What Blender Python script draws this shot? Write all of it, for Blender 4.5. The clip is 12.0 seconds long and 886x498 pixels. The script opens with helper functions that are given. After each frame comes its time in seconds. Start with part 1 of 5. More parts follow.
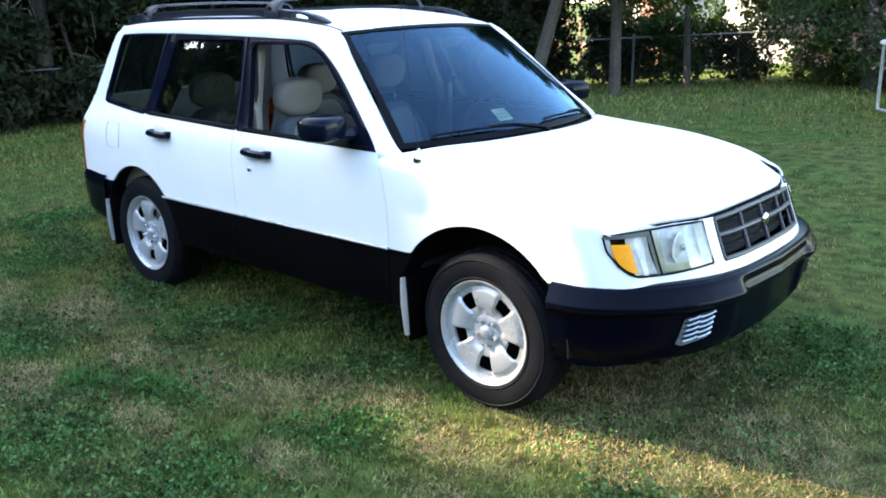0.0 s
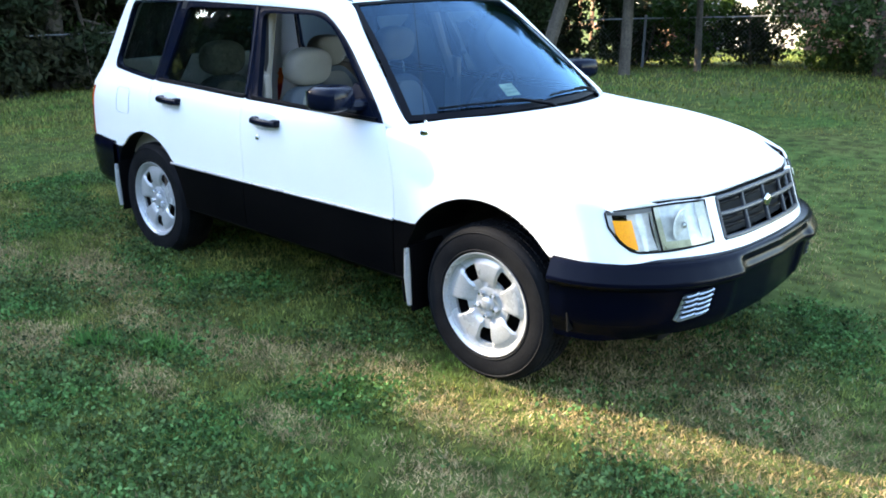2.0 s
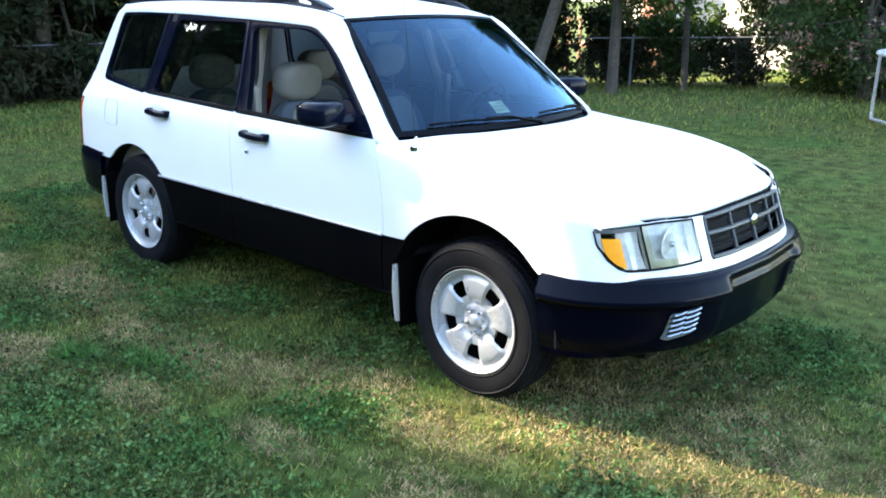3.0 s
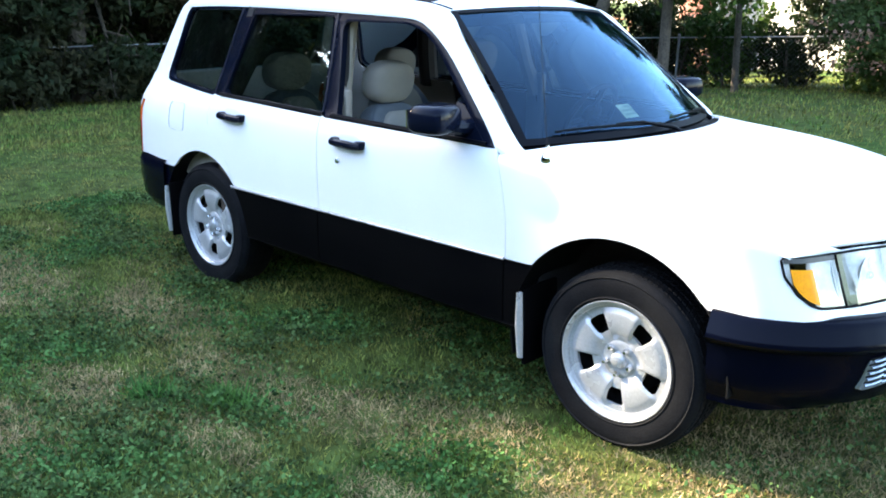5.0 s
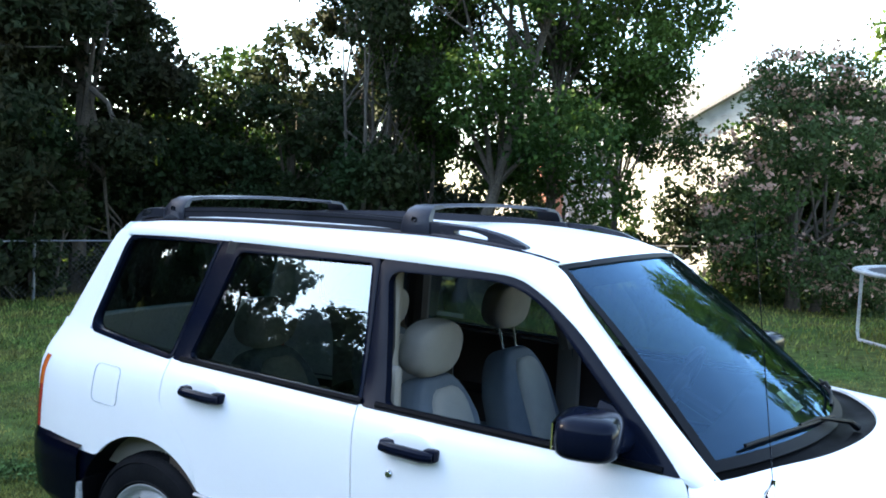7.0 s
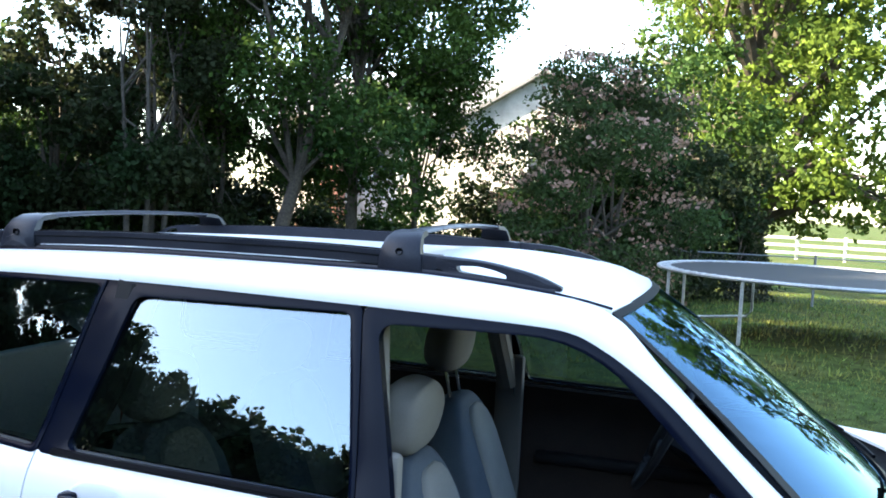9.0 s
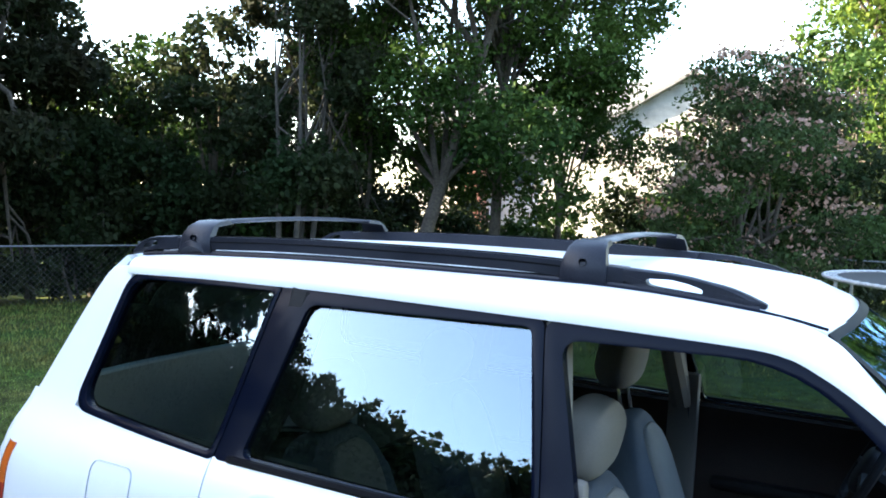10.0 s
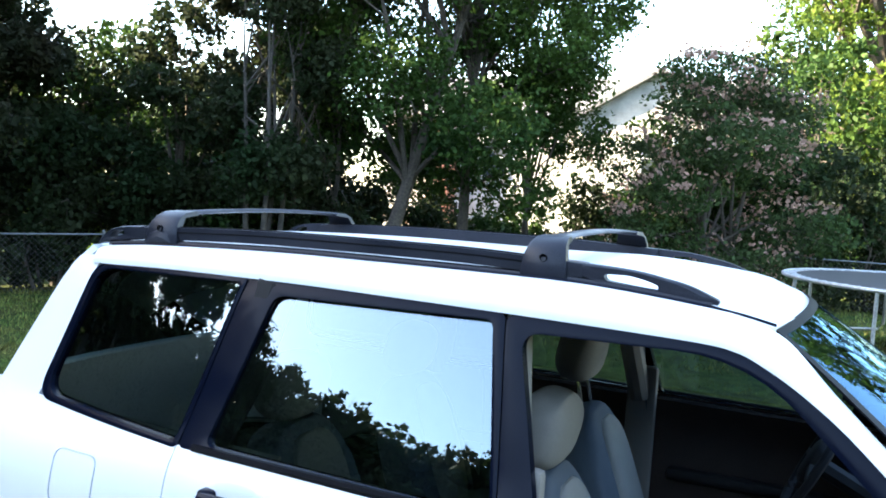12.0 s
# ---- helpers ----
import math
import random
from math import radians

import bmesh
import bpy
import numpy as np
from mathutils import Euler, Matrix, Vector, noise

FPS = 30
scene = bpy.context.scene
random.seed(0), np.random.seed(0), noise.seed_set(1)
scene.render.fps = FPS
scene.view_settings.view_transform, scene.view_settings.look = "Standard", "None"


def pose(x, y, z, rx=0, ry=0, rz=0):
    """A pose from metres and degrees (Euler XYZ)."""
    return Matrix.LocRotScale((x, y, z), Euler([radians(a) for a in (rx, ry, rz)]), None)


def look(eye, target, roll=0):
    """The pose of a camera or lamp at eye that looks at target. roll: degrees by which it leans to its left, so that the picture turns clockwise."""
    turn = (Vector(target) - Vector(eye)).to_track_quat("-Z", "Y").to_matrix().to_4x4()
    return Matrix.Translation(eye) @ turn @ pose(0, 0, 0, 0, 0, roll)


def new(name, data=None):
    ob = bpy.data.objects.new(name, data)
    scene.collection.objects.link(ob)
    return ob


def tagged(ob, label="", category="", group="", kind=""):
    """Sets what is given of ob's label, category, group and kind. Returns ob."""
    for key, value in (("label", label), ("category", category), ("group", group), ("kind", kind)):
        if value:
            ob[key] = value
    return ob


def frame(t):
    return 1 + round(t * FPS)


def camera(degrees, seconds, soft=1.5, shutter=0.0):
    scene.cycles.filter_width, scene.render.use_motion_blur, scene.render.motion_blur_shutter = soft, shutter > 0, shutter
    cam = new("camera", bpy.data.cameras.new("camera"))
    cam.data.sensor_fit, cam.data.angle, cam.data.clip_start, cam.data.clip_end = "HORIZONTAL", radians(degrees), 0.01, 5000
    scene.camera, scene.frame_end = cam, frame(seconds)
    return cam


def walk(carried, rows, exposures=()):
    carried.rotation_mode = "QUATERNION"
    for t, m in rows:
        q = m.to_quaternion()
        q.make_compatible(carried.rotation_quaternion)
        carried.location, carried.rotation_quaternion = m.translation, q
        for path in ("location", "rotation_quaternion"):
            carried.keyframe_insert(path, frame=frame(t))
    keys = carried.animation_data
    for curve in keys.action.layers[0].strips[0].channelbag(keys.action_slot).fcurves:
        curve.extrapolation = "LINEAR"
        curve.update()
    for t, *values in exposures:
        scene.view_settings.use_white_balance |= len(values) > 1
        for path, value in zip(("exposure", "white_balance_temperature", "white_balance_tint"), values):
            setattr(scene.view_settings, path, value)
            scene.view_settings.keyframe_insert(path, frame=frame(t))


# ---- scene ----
cam = camera(54.0, 12.0, soft=1.8)
PATH = [
    (0, (2.055, -3.358, 1.611), (0.775, -1.924, 1.058), -1.0),
    (0.5, (2.066, -3.381, 1.594), (0.773, -1.989, 0.97), -0.5),
    (1, (2.078, -3.384, 1.601), (0.806, -1.966, 0.995), 0.2),
    (1.5, (2.082, -3.385, 1.604), (0.811, -1.963, 1.003), 0.6),
    (2, (2.092, -3.393, 1.601), (0.814, -1.978, 0.999), 0.5),
    (2.5, (2.091, -3.395, 1.605), (0.807, -1.977, 1.023), 0.7),
    (2.7, (2.097, -3.391, 1.605), (0.825, -1.959, 1.03), 0.9),
    (4.3, (1.773, -3.489, 1.574), (0.534, -2.025, 1.006), 4.0),
    (4.5, (1.697, -3.461, 1.55), (0.458, -2.017, 0.933), 5.5),
    (5, (1.447, -3.299, 1.542), (0.149, -1.886, 0.976), 1.2),
    (5.4, (1.224, -3.244, 1.592), (-0.114, -1.832, 1.125), 1.8),
    (5.5, (1.136, -3.243, 1.592), (-0.197, -1.803, 1.201), 2.4),
    (6, (0.734, -3.2, 1.671), (-0.541, -1.675, 1.451), 3.7),
    (6.5, (0.399, -3.029, 1.683), (-0.831, -1.458, 1.544), 2.6),
    (7, (0.024, -2.944, 1.663), (-1.034, -1.251, 1.539), 2.9),
    (7.5, (-0.245, -2.899, 1.672), (-1.152, -1.121, 1.542), 3.3),
    (7.7, (-0.364, -2.775, 1.654), (-1.238, -0.98, 1.525), 2.4),
    (9.3, (-0.926, -2.574, 1.721), (-1.473, -0.653, 1.607), 3.3),
    (9.5, (-0.955, -2.547, 1.713), (-1.606, -0.661, 1.58), 3.1),
    (10, (-1.012, -2.519, 1.714), (-1.876, -0.719, 1.593), 3.0),
    (10.5, (-1.048, -2.556, 1.718), (-2.11, -0.865, 1.606), 3.4),
    (11, (-1.06, -2.579, 1.719), (-2.207, -0.946, 1.575), 3.5),
    (11.5, (-1.045, -2.559, 1.719), (-2.104, -0.869, 1.577), 3.1),
    (12, (-0.985, -2.556, 1.719), (-1.781, -0.726, 1.587), 3.9),
]
walk(cam, [(t, look(eye, target, roll)) for t, eye, target, roll in PATH], [(0.0, 3.48, 7600, 9), (0.6, 3.55, 7600, 9), (2.5, 3.65, 7600, 9), (4.5, 3.5, 7600, 9), (5.0, 3.7, 7600, 9), (5.6, 3.4, 7600, 9), (9.5, 3.32, 7600, 9), (10.6, 3.5, 7600, 9), (12.0, 3.52, 7600, 9)])

# ---- daylight ----
SUN_EL, SUN_AZ = 29.0, 250.0          # degrees: height, and turn from +y towards +x
world = bpy.data.worlds.new("sky")
scene.world = world
world.use_nodes = True
wn = world.node_tree
sky = wn.nodes.new("ShaderNodeTexSky")
sky.sky_type = "NISHITA"
sky.sun_disc = False
sky.sun_elevation, sky.sun_rotation = radians(SUN_EL), radians(SUN_AZ)
sky.air_density, sky.dust_density, sky.ozone_density = 1.0, 0.8, 2.6
# thin bright clouds over the blue
coord = wn.nodes.new("ShaderNodeTexCoord")
cmap = wn.nodes.new("ShaderNodeMapping")
cmap.inputs["Scale"].default_value = (1.2, 1.2, 4.5)
cloud = wn.nodes.new("ShaderNodeTexNoise")
cloud.inputs["Scale"].default_value, cloud.inputs["Detail"].default_value = 1.7, 5.0
ramp = wn.nodes.new("ShaderNodeValToRGB")
ramp.color_ramp.elements[0].position, ramp.color_ramp.elements[1].position = 0.60, 0.80
mixc = wn.nodes.new("ShaderNodeMixRGB")
mixc.inputs[2].default_value = (15.0, 15.2, 15.6, 1)
half = wn.nodes.new("ShaderNodeMath")
half.operation = "MULTIPLY"
half.inputs[1].default_value = 0.8
parts = wn.nodes.new("ShaderNodeSeparateXYZ")
high = wn.nodes.new("ShaderNodeMapRange")
high.inputs["From Min"].default_value, high.inputs["From Max"].default_value = 0.28, 0.46
high.inputs["To Min"].default_value, high.inputs["To Max"].default_value = 1.0, 0.03
low = wn.nodes.new("ShaderNodeMath")
low.operation = "MULTIPLY"
wn.links.new(coord.outputs["Generated"], parts.inputs[0])
wn.links.new(parts.outputs["Z"], high.inputs["Value"])
wn.links.new(coord.outputs["Generated"], cmap.inputs["Vector"])
wn.links.new(cmap.outputs["Vector"], cloud.inputs["Vector"])
wn.links.new(cloud.outputs["Fac"], ramp.inputs["Fac"])
wn.links.new(ramp.outputs["Color"], half.inputs[0])
wn.links.new(half.outputs[0], low.inputs[0])
wn.links.new(high.outputs[0], low.inputs[1])
wn.links.new(low.outputs[0], mixc.inputs[0])
wn.links.new(sky.outputs["Color"], mixc.inputs[1])
wn.links.new(mixc.outputs[0], wn.nodes["Background"].inputs["Color"])
wn.nodes["Background"].inputs["Strength"].default_value = 0.15

sun = new("sun", bpy.data.lights.new("sun", "SUN"))
sun.data.energy, sun.data.angle, sun.data.color = 4.5, radians(0.6), (1.0, 0.91, 0.76)
sun.matrix_world = look((0, 0, 30), (-30 * math.sin(radians(SUN_AZ)) * math.cos(radians(SUN_EL)), -30 * math.cos(radians(SUN_AZ)) * math.cos(radians(SUN_EL)), 30 - 30 * math.sin(radians(SUN_EL))))


# ---- materials ----
def material(name, color, rough=0.6, metal=0.0, vary=0.0, scale=8.0, fine=60.0, bump=0.0, coat=0.0, rough_vary=0.0, second=None, random=0.0, island=0.0, trans=0.0, spec=0.5):
    """A surface with stains at one scale and grain at a finer one."""
    m = bpy.data.materials.new(name)
    m.use_nodes = True
    nt = m.node_tree
    b = nt.nodes["Principled BSDF"]
    b.inputs["Base Color"].default_value = (*color, 1)
    b.inputs["Roughness"].default_value, b.inputs["Metallic"].default_value = rough, metal
    b.inputs["Specular IOR Level"].default_value = spec
    b.inputs["Coat Weight"].default_value, b.inputs["Coat Roughness"].default_value = coat, 0.04
    tc = nt.nodes.new("ShaderNodeTexCoord")

    def grain(size, detail=4.0):
        n = nt.nodes.new("ShaderNodeTexNoise")
        n.inputs["Scale"].default_value, n.inputs["Detail"].default_value = size, detail
        nt.links.new(tc.outputs["Object"], n.inputs["Vector"])
        return n

    def scaled(out, low, high):
        r = nt.nodes.new("ShaderNodeMapRange")
        r.inputs["From Min"].default_value, r.inputs["From Max"].default_value = 0.3, 0.7
        r.inputs["To Min"].default_value, r.inputs["To Max"].default_value = low, high
        nt.links.new(out, r.inputs["Value"])
        return r.outputs[0]

    col = None
    big, small = grain(scale), grain(fine, 3.0)
    if vary or second or random or island:
        mix = nt.nodes.new("ShaderNodeMixRGB")
        other = second or tuple(c * 0.6 for c in color)
        mix.inputs[1].default_value, mix.inputs[2].default_value = (*color, 1), (*other, 1)
        nt.links.new(scaled(big.outputs["Fac"], 0.0, 1.0), mix.inputs[0])
        col = mix.outputs[0]
        hsv = nt.nodes.new("ShaderNodeHueSaturation")
        nt.links.new(col, hsv.inputs["Color"])
        val = scaled(small.outputs["Fac"], 1 - vary, 1 + vary)
        if random or island:
            if island:
                src = nt.nodes.new("ShaderNodeNewGeometry").outputs["Random Per Island"]
            else:
                src = nt.nodes.new("ShaderNodeObjectInfo").outputs["Random"]
            rr = nt.nodes.new("ShaderNodeMapRange")
            k = island or random
            rr.inputs["To Min"].default_value, rr.inputs["To Max"].default_value = 1 - k, 1 + k
            nt.links.new(src, rr.inputs["Value"])
            mul = nt.nodes.new("ShaderNodeMath")
            mul.operation = "MULTIPLY"
            nt.links.new(val, mul.inputs[0])
            nt.links.new(rr.outputs[0], mul.inputs[1])
            val = mul.outputs[0]
        nt.links.new(val, hsv.inputs["Value"])
        col = hsv.outputs["Color"]
        nt.links.new(col, b.inputs["Base Color"])
    if rough_vary:
        nt.links.new(scaled(big.outputs["Fac"], rough - rough_vary, rough + rough_vary), b.inputs["Roughness"])
    if bump:
        bp = nt.nodes.new("ShaderNodeBump")
        bp.inputs["Strength"].default_value, bp.inputs["Distance"].default_value = min(1.0, bump), 0.01
        nt.links.new(small.outputs["Fac"], bp.inputs["Height"])
        nt.links.new(bp.outputs["Normal"], b.inputs["Normal"])
    if trans:
        t = nt.nodes.new("ShaderNodeBsdfTranslucent")
        t.inputs["Color"].default_value = (color[0] * 1.7, color[1] * 1.6, color[2] * 0.8, 1)
        if col:
            nt.links.new(col, t.inputs["Color"])
        ms = nt.nodes.new("ShaderNodeMixShader")
        ms.inputs[0].default_value = trans
        nt.links.new(b.outputs[0], ms.inputs[1])
        nt.links.new(t.outputs[0], ms.inputs[2])
        nt.links.new(ms.outputs[0], nt.nodes["Material Output"].inputs["Surface"])
    return m


def glass_material(name, tint, gloss=0.1, sheen=(0.8, 0.8, 0.8)):
    """Thin tinted pane: looks through with a tint, and mirrors more at a slant."""
    m = bpy.data.materials.new(name)
    m.use_nodes = True
    nt = m.node_tree
    nt.nodes.remove(nt.nodes["Principled BSDF"])
    tr, gl = nt.nodes.new("ShaderNodeBsdfTransparent"), nt.nodes.new("ShaderNodeBsdfGlossy")
    tr.inputs["Color"].default_value = (*tint, 1)
    gl.inputs["Roughness"].default_value = 0.01
    gl.inputs["Color"].default_value = (*sheen, 1)
    fr = nt.nodes.new("ShaderNodeFresnel")
    fr.inputs["IOR"].default_value = 1.52
    up = nt.nodes.new("ShaderNodeMath")
    up.operation = "MULTIPLY_ADD"
    up.inputs[1].default_value, up.inputs[2].default_value = 1.6, gloss
    up.use_clamp = True
    ms = nt.nodes.new("ShaderNodeMixShader")
    nt.links.new(fr.outputs[0], up.inputs[0])
    nt.links.new(up.outputs[0], ms.inputs[0])
    nt.links.new(tr.outputs[0], ms.inputs[1])
    nt.links.new(gl.outputs[0], ms.inputs[2])
    nt.links.new(ms.outputs[0], nt.nodes["Material Output"].inputs["Surface"])
    return m


PAINT = material("white_paint", (0.86, 0.855, 0.845), 0.35, vary=0.015, second=(0.83, 0.825, 0.81), scale=3, fine=400, coat=0.2, rough_vary=0.06)
CLAD = material("black_cladding", (0.0018, 0.0018, 0.0024), 0.5, vary=0.15, scale=5, fine=300, bump=0.06, second=(0.003, 0.0028, 0.003), rough_vary=0.1, spec=0.02)
BUMPER = material("dark_bumper", (0.0011, 0.0018, 0.0062), 0.20, vary=0.12, scale=4, fine=300, second=(0.0016, 0.0022, 0.006), rough_vary=0.04, spec=0.06)
TRIM = material("black_trim", (0.0022, 0.0040, 0.0115), 0.18, vary=0.12, scale=9, fine=200, second=(0.0035, 0.0055, 0.012), rough_vary=0.06, spec=0.08)
RUBBER = material("tyre_rubber", (0.0045, 0.005, 0.0068), 0.7, vary=0.3, scale=9, fine=140, bump=0.15, second=(0.010, 0.0105, 0.012), spec=0.08)
SEAL = material("rubber_seal", (0.0025, 0.003, 0.005), 0.5, vary=0.1, spec=0.06)
SILVER = material("silver_wheel_paint", (0.46, 0.47, 0.49), 0.30, 0.35, vary=0.08, scale=7, fine=120, second=(0.42, 0.42, 0.42), rough_vary=0.1)
CHROME = material("chrome", (0.62, 0.63, 0.65), 0.12, 1.0)
DARK = material("dark_metal", (0.006, 0.006, 0.006), 0.7, vary=0.3, spec=0.2)
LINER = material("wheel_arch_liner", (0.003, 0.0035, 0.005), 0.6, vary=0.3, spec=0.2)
RACK = material("rack_plastic", (0.014, 0.016, 0.023), 0.40, vary=0.2, scale=6, fine=250, second=(0.022, 0.024, 0.032), rough_vary=0.1, bump=0.05, spec=0.22)
CLOTH = material("beige_seat_cloth", (0.27, 0.25, 0.21), 0.92, vary=0.12, scale=8, fine=500, bump=0.3, second=(0.23, 0.21, 0.185))
CLOTH2 = material("grey_seat_cloth", (0.075, 0.092, 0.105), 0.92, vary=0.15, scale=10, fine=500, bump=0.3, second=(0.09, 0.105, 0.12))
CABIN = material("tan_cabin_plastic", (0.25, 0.215, 0.175), 0.7, vary=0.08, scale=6, fine=400, second=(0.22, 0.2, 0.17), bump=0.05)
CABIN2 = material("dark_cabin_plastic", (0.025, 0.023, 0.023), 0.65, vary=0.1, scale=6, fine=400, bump=0.05, spec=0.25)
DOORTRIM = material("brown_door_trim", (0.085, 0.062, 0.052), 0.75, vary=0.12, scale=5, fine=300, second=(0.065, 0.05, 0.043), bump=0.05, spec=0.2)
LINING = material("headliner_fabric", (0.42, 0.39, 0.34), 0.95, vary=0.06, fine=400)
WINDOW = glass_material("side_glass", (0.26, 0.33, 0.33), 0.11, (0.61, 0.76, 0.85))
SCREEN = glass_material("windscreen_glass", (0.50, 0.64, 0.76), 0.03, (0.17, 0.32, 0.47))
SHADE = glass_material("windscreen_tint", (0.16, 0.33, 0.55), 0.03, (0.30, 0.45, 0.66))
LENS = glass_material("lamp_lens", (0.98, 0.98, 0.95), 0.0)
AMBER = material("amber_lens", (1.0, 0.36, 0.01), 0.3, vary=0.1, scale=60, fine=200, second=(0.95, 0.30, 0.01))
RED = material("red_lens", (0.42, 0.02, 0.015), 0.15, vary=0.1, coat=0.6)
ORANGE = material("orange_lens", (0.80, 0.14, 0.02), 0.15, vary=0.1, coat=0.6)
REFLECT = material("lamp_reflector", (0.93, 0.93, 0.90), 0.22, 0.0, vary=0.03, scale=25, fine=90)
PEARL = material("corner_reflector", (0.90, 0.86, 0.84), 0.25, 0.0, vary=0.05, scale=25, fine=200)
EDGE = material("yellowed_plastic", (0.62, 0.60, 0.42), 0.35, 0.0, vary=0.08, scale=20, fine=120)
BROW = material("lamp_brow_plastic", (0.09, 0.085, 0.082), 0.5, 0.0, vary=0.1, scale=30, fine=200)
FOG = material("fog_lamp_glass", (0.34, 0.38, 0.43), 0.12, 0.6, vary=0.15, scale=40, fine=150)
STICKER = material("sticker_paper", (0.62, 0.68, 0.36), 0.7, vary=0.1)
STICKER_DARK = material("sticker_print", (0.30, 0.36, 0.20), 0.7)


# ---- building tools ----
def finish(bm, name, sharp=35):
    me = bpy.data.meshes.new(name)
    bmesh.ops.recalc_face_normals(bm, faces=bm.faces[:])
    for f in bm.faces:
        f.smooth = True
    bm.to_mesh(me)
    bm.free()
    me.set_sharp_from_angle(angle=radians(sharp))
    return me


def part(name, bm, mat, parent, label="", sharp=35):
    me = finish(bm, name, sharp)
    me.materials.append(mat)
    ob = new(name, me)
    ob.parent = parent
    if label:
        tagged(ob, label)
    return ob


def thing(name, label, category, group="", kind=""):
    return tagged(new(name), label, category, group, kind)


def solid(name, bm, mat, label, category, group="", kind="", sharp=35):
    me = finish(bm, name, sharp)
    me.materials.append(mat)
    return tagged(new(name, me), label, category, group, kind)


def spline(*pts):
    """A smooth curve through (x, y) points that does not overshoot."""
    xs, ys = np.array([p[0] for p in pts], float), np.array([p[1] for p in pts], float)
    d = np.diff(ys) / np.diff(xs)
    m = np.r_[d[0], [0 if a * b <= 0 else 2 * a * b / (a + b) for a, b in zip(d, d[1:])], d[-1]]

    def at(x):
        x = min(max(x, xs[0]), xs[-1])
        i = min(max(int(np.searchsorted(xs, x)) - 1, 0), len(d) - 1)
        h = xs[i + 1] - xs[i]
        t = (x - xs[i]) / h
        return float((2 * t**3 - 3 * t**2 + 1) * ys[i] + (t**3 - 2 * t**2 + t) * h * m[i] + (-2 * t**3 + 3 * t**2) * ys[i + 1] + (t**3 - t**2) * h * m[i + 1])
    return at


def lerp(a, b, t):
    return a + (b - a) * t


def sheet(fn, nu, nv, thick=0.0, closed_u=False):
    """A grid of fn(u, v), u and v from 0 to 1, with a thickness inwards."""
    bm = bmesh.new()
    rows = [[bm.verts.new(fn(i / nu, j / nv)) for j in range(nv + 1)] for i in range(nu + (0 if closed_u else 1))]
    n = len(rows)
    for i in range(n if closed_u else n - 1):
        for j in range(nv):
            a, b = rows[i], rows[(i + 1) % n]
            vs = [a[j], b[j], b[j + 1], a[j + 1]]
            try:
                bm.faces.new(vs)
            except ValueError:
                pass
    bmesh.ops.remove_doubles(bm, verts=bm.verts[:], dist=1e-5)
    if thick:
        bmesh.ops.recalc_face_normals(bm, faces=bm.faces[:])
        bmesh.ops.solidify(bm, geom=bm.faces[:], thickness=thick)
    return bm


def box(bm, lo, hi, bevel=0.0, seg=2):
    m = Matrix.Translation([(a + b) / 2 for a, b in zip(lo, hi)]) @ Matrix.Diagonal([*(abs(b - a) for a, b in zip(lo, hi)), 1])
    g = bmesh.ops.create_cube(bm, size=1, matrix=m)
    if bevel:
        edges = list({e for v in g["verts"] for e in v.link_edges})
        bmesh.ops.bevel(bm, geom=edges, offset=bevel, segments=seg, affect="EDGES", profile=0.5)
    return bm


def tube(bm, path, radius, sides=8, flat=1.0, cap=True):
    """A rounded bar along a path; radius a number or one for each point. flat squeezes it across z."""
    pts = [Vector(p) for p in path]
    rings = []
    up0 = None
    for i, p in enumerate(pts):
        d = (pts[min(i + 1, len(pts) - 1)] - pts[max(i - 1, 0)]).normalized()
        up = Vector((0, 0, 1)) if abs(d.z) < 0.95 else Vector((1, 0, 0))
        if up0 is not None and abs(d.z) >= 0.6:
            up = up0
        a = d.cross(up).normalized()
        b = a.cross(d).normalized()
        up0 = b
        r = radius[i] if isinstance(radius, (list, tuple)) else radius
        rings.append([bm.verts.new(p + r * (math.cos(2 * math.pi * k / sides) * a + flat * math.sin(2 * math.pi * k / sides) * b)) for k in range(sides)])
    for r, s in zip(rings, rings[1:]):
        for k in range(sides):
            bm.faces.new((r[k], r[(k + 1) % sides], s[(k + 1) % sides], s[k]))
    if cap:
        bm.faces.new(rings[0][::-1])
        bm.faces.new(rings[-1])
    return bm


def lathe(bm, prof, axis, centre, seg=48):
    """Turns a profile of (radius, along) round an axis 'x', 'y' or 'z' through centre."""
    rings = []
    for k in range(seg):
        a = 2 * math.pi * k / seg
        ring = []
        for r, h in prof:
            c, s = r * math.cos(a), r * math.sin(a)
            p = {"x": (h, c, s), "y": (c, h, s), "z": (c, s, h)}[axis]
            ring.append(bm.verts.new(Vector(centre) + Vector(p)))
        rings.append(ring)
    for k in range(seg):
        a, b = rings[k], rings[(k + 1) % seg]
        for i in range(len(prof) - 1):
            bm.faces.new((a[i], b[i], b[i + 1], a[i + 1]))
    bmesh.ops.remove_doubles(bm, verts=bm.verts[:], dist=1e-5)
    return bm


def prism(bm, outline, place, depth):
    """A flat outline of (u, v), laid by place(u, v, w), from w = 0 to depth."""
    a = [bm.verts.new(place(u, v, 0)) for u, v in outline]
    b = [bm.verts.new(place(u, v, depth)) for u, v in outline]
    bm.faces.new(a)
    bm.faces.new(b[::-1])
    for i in range(len(a)):
        j = (i + 1) % len(a)
        bm.faces.new((a[i], b[i], b[j], a[j]))
    return bm


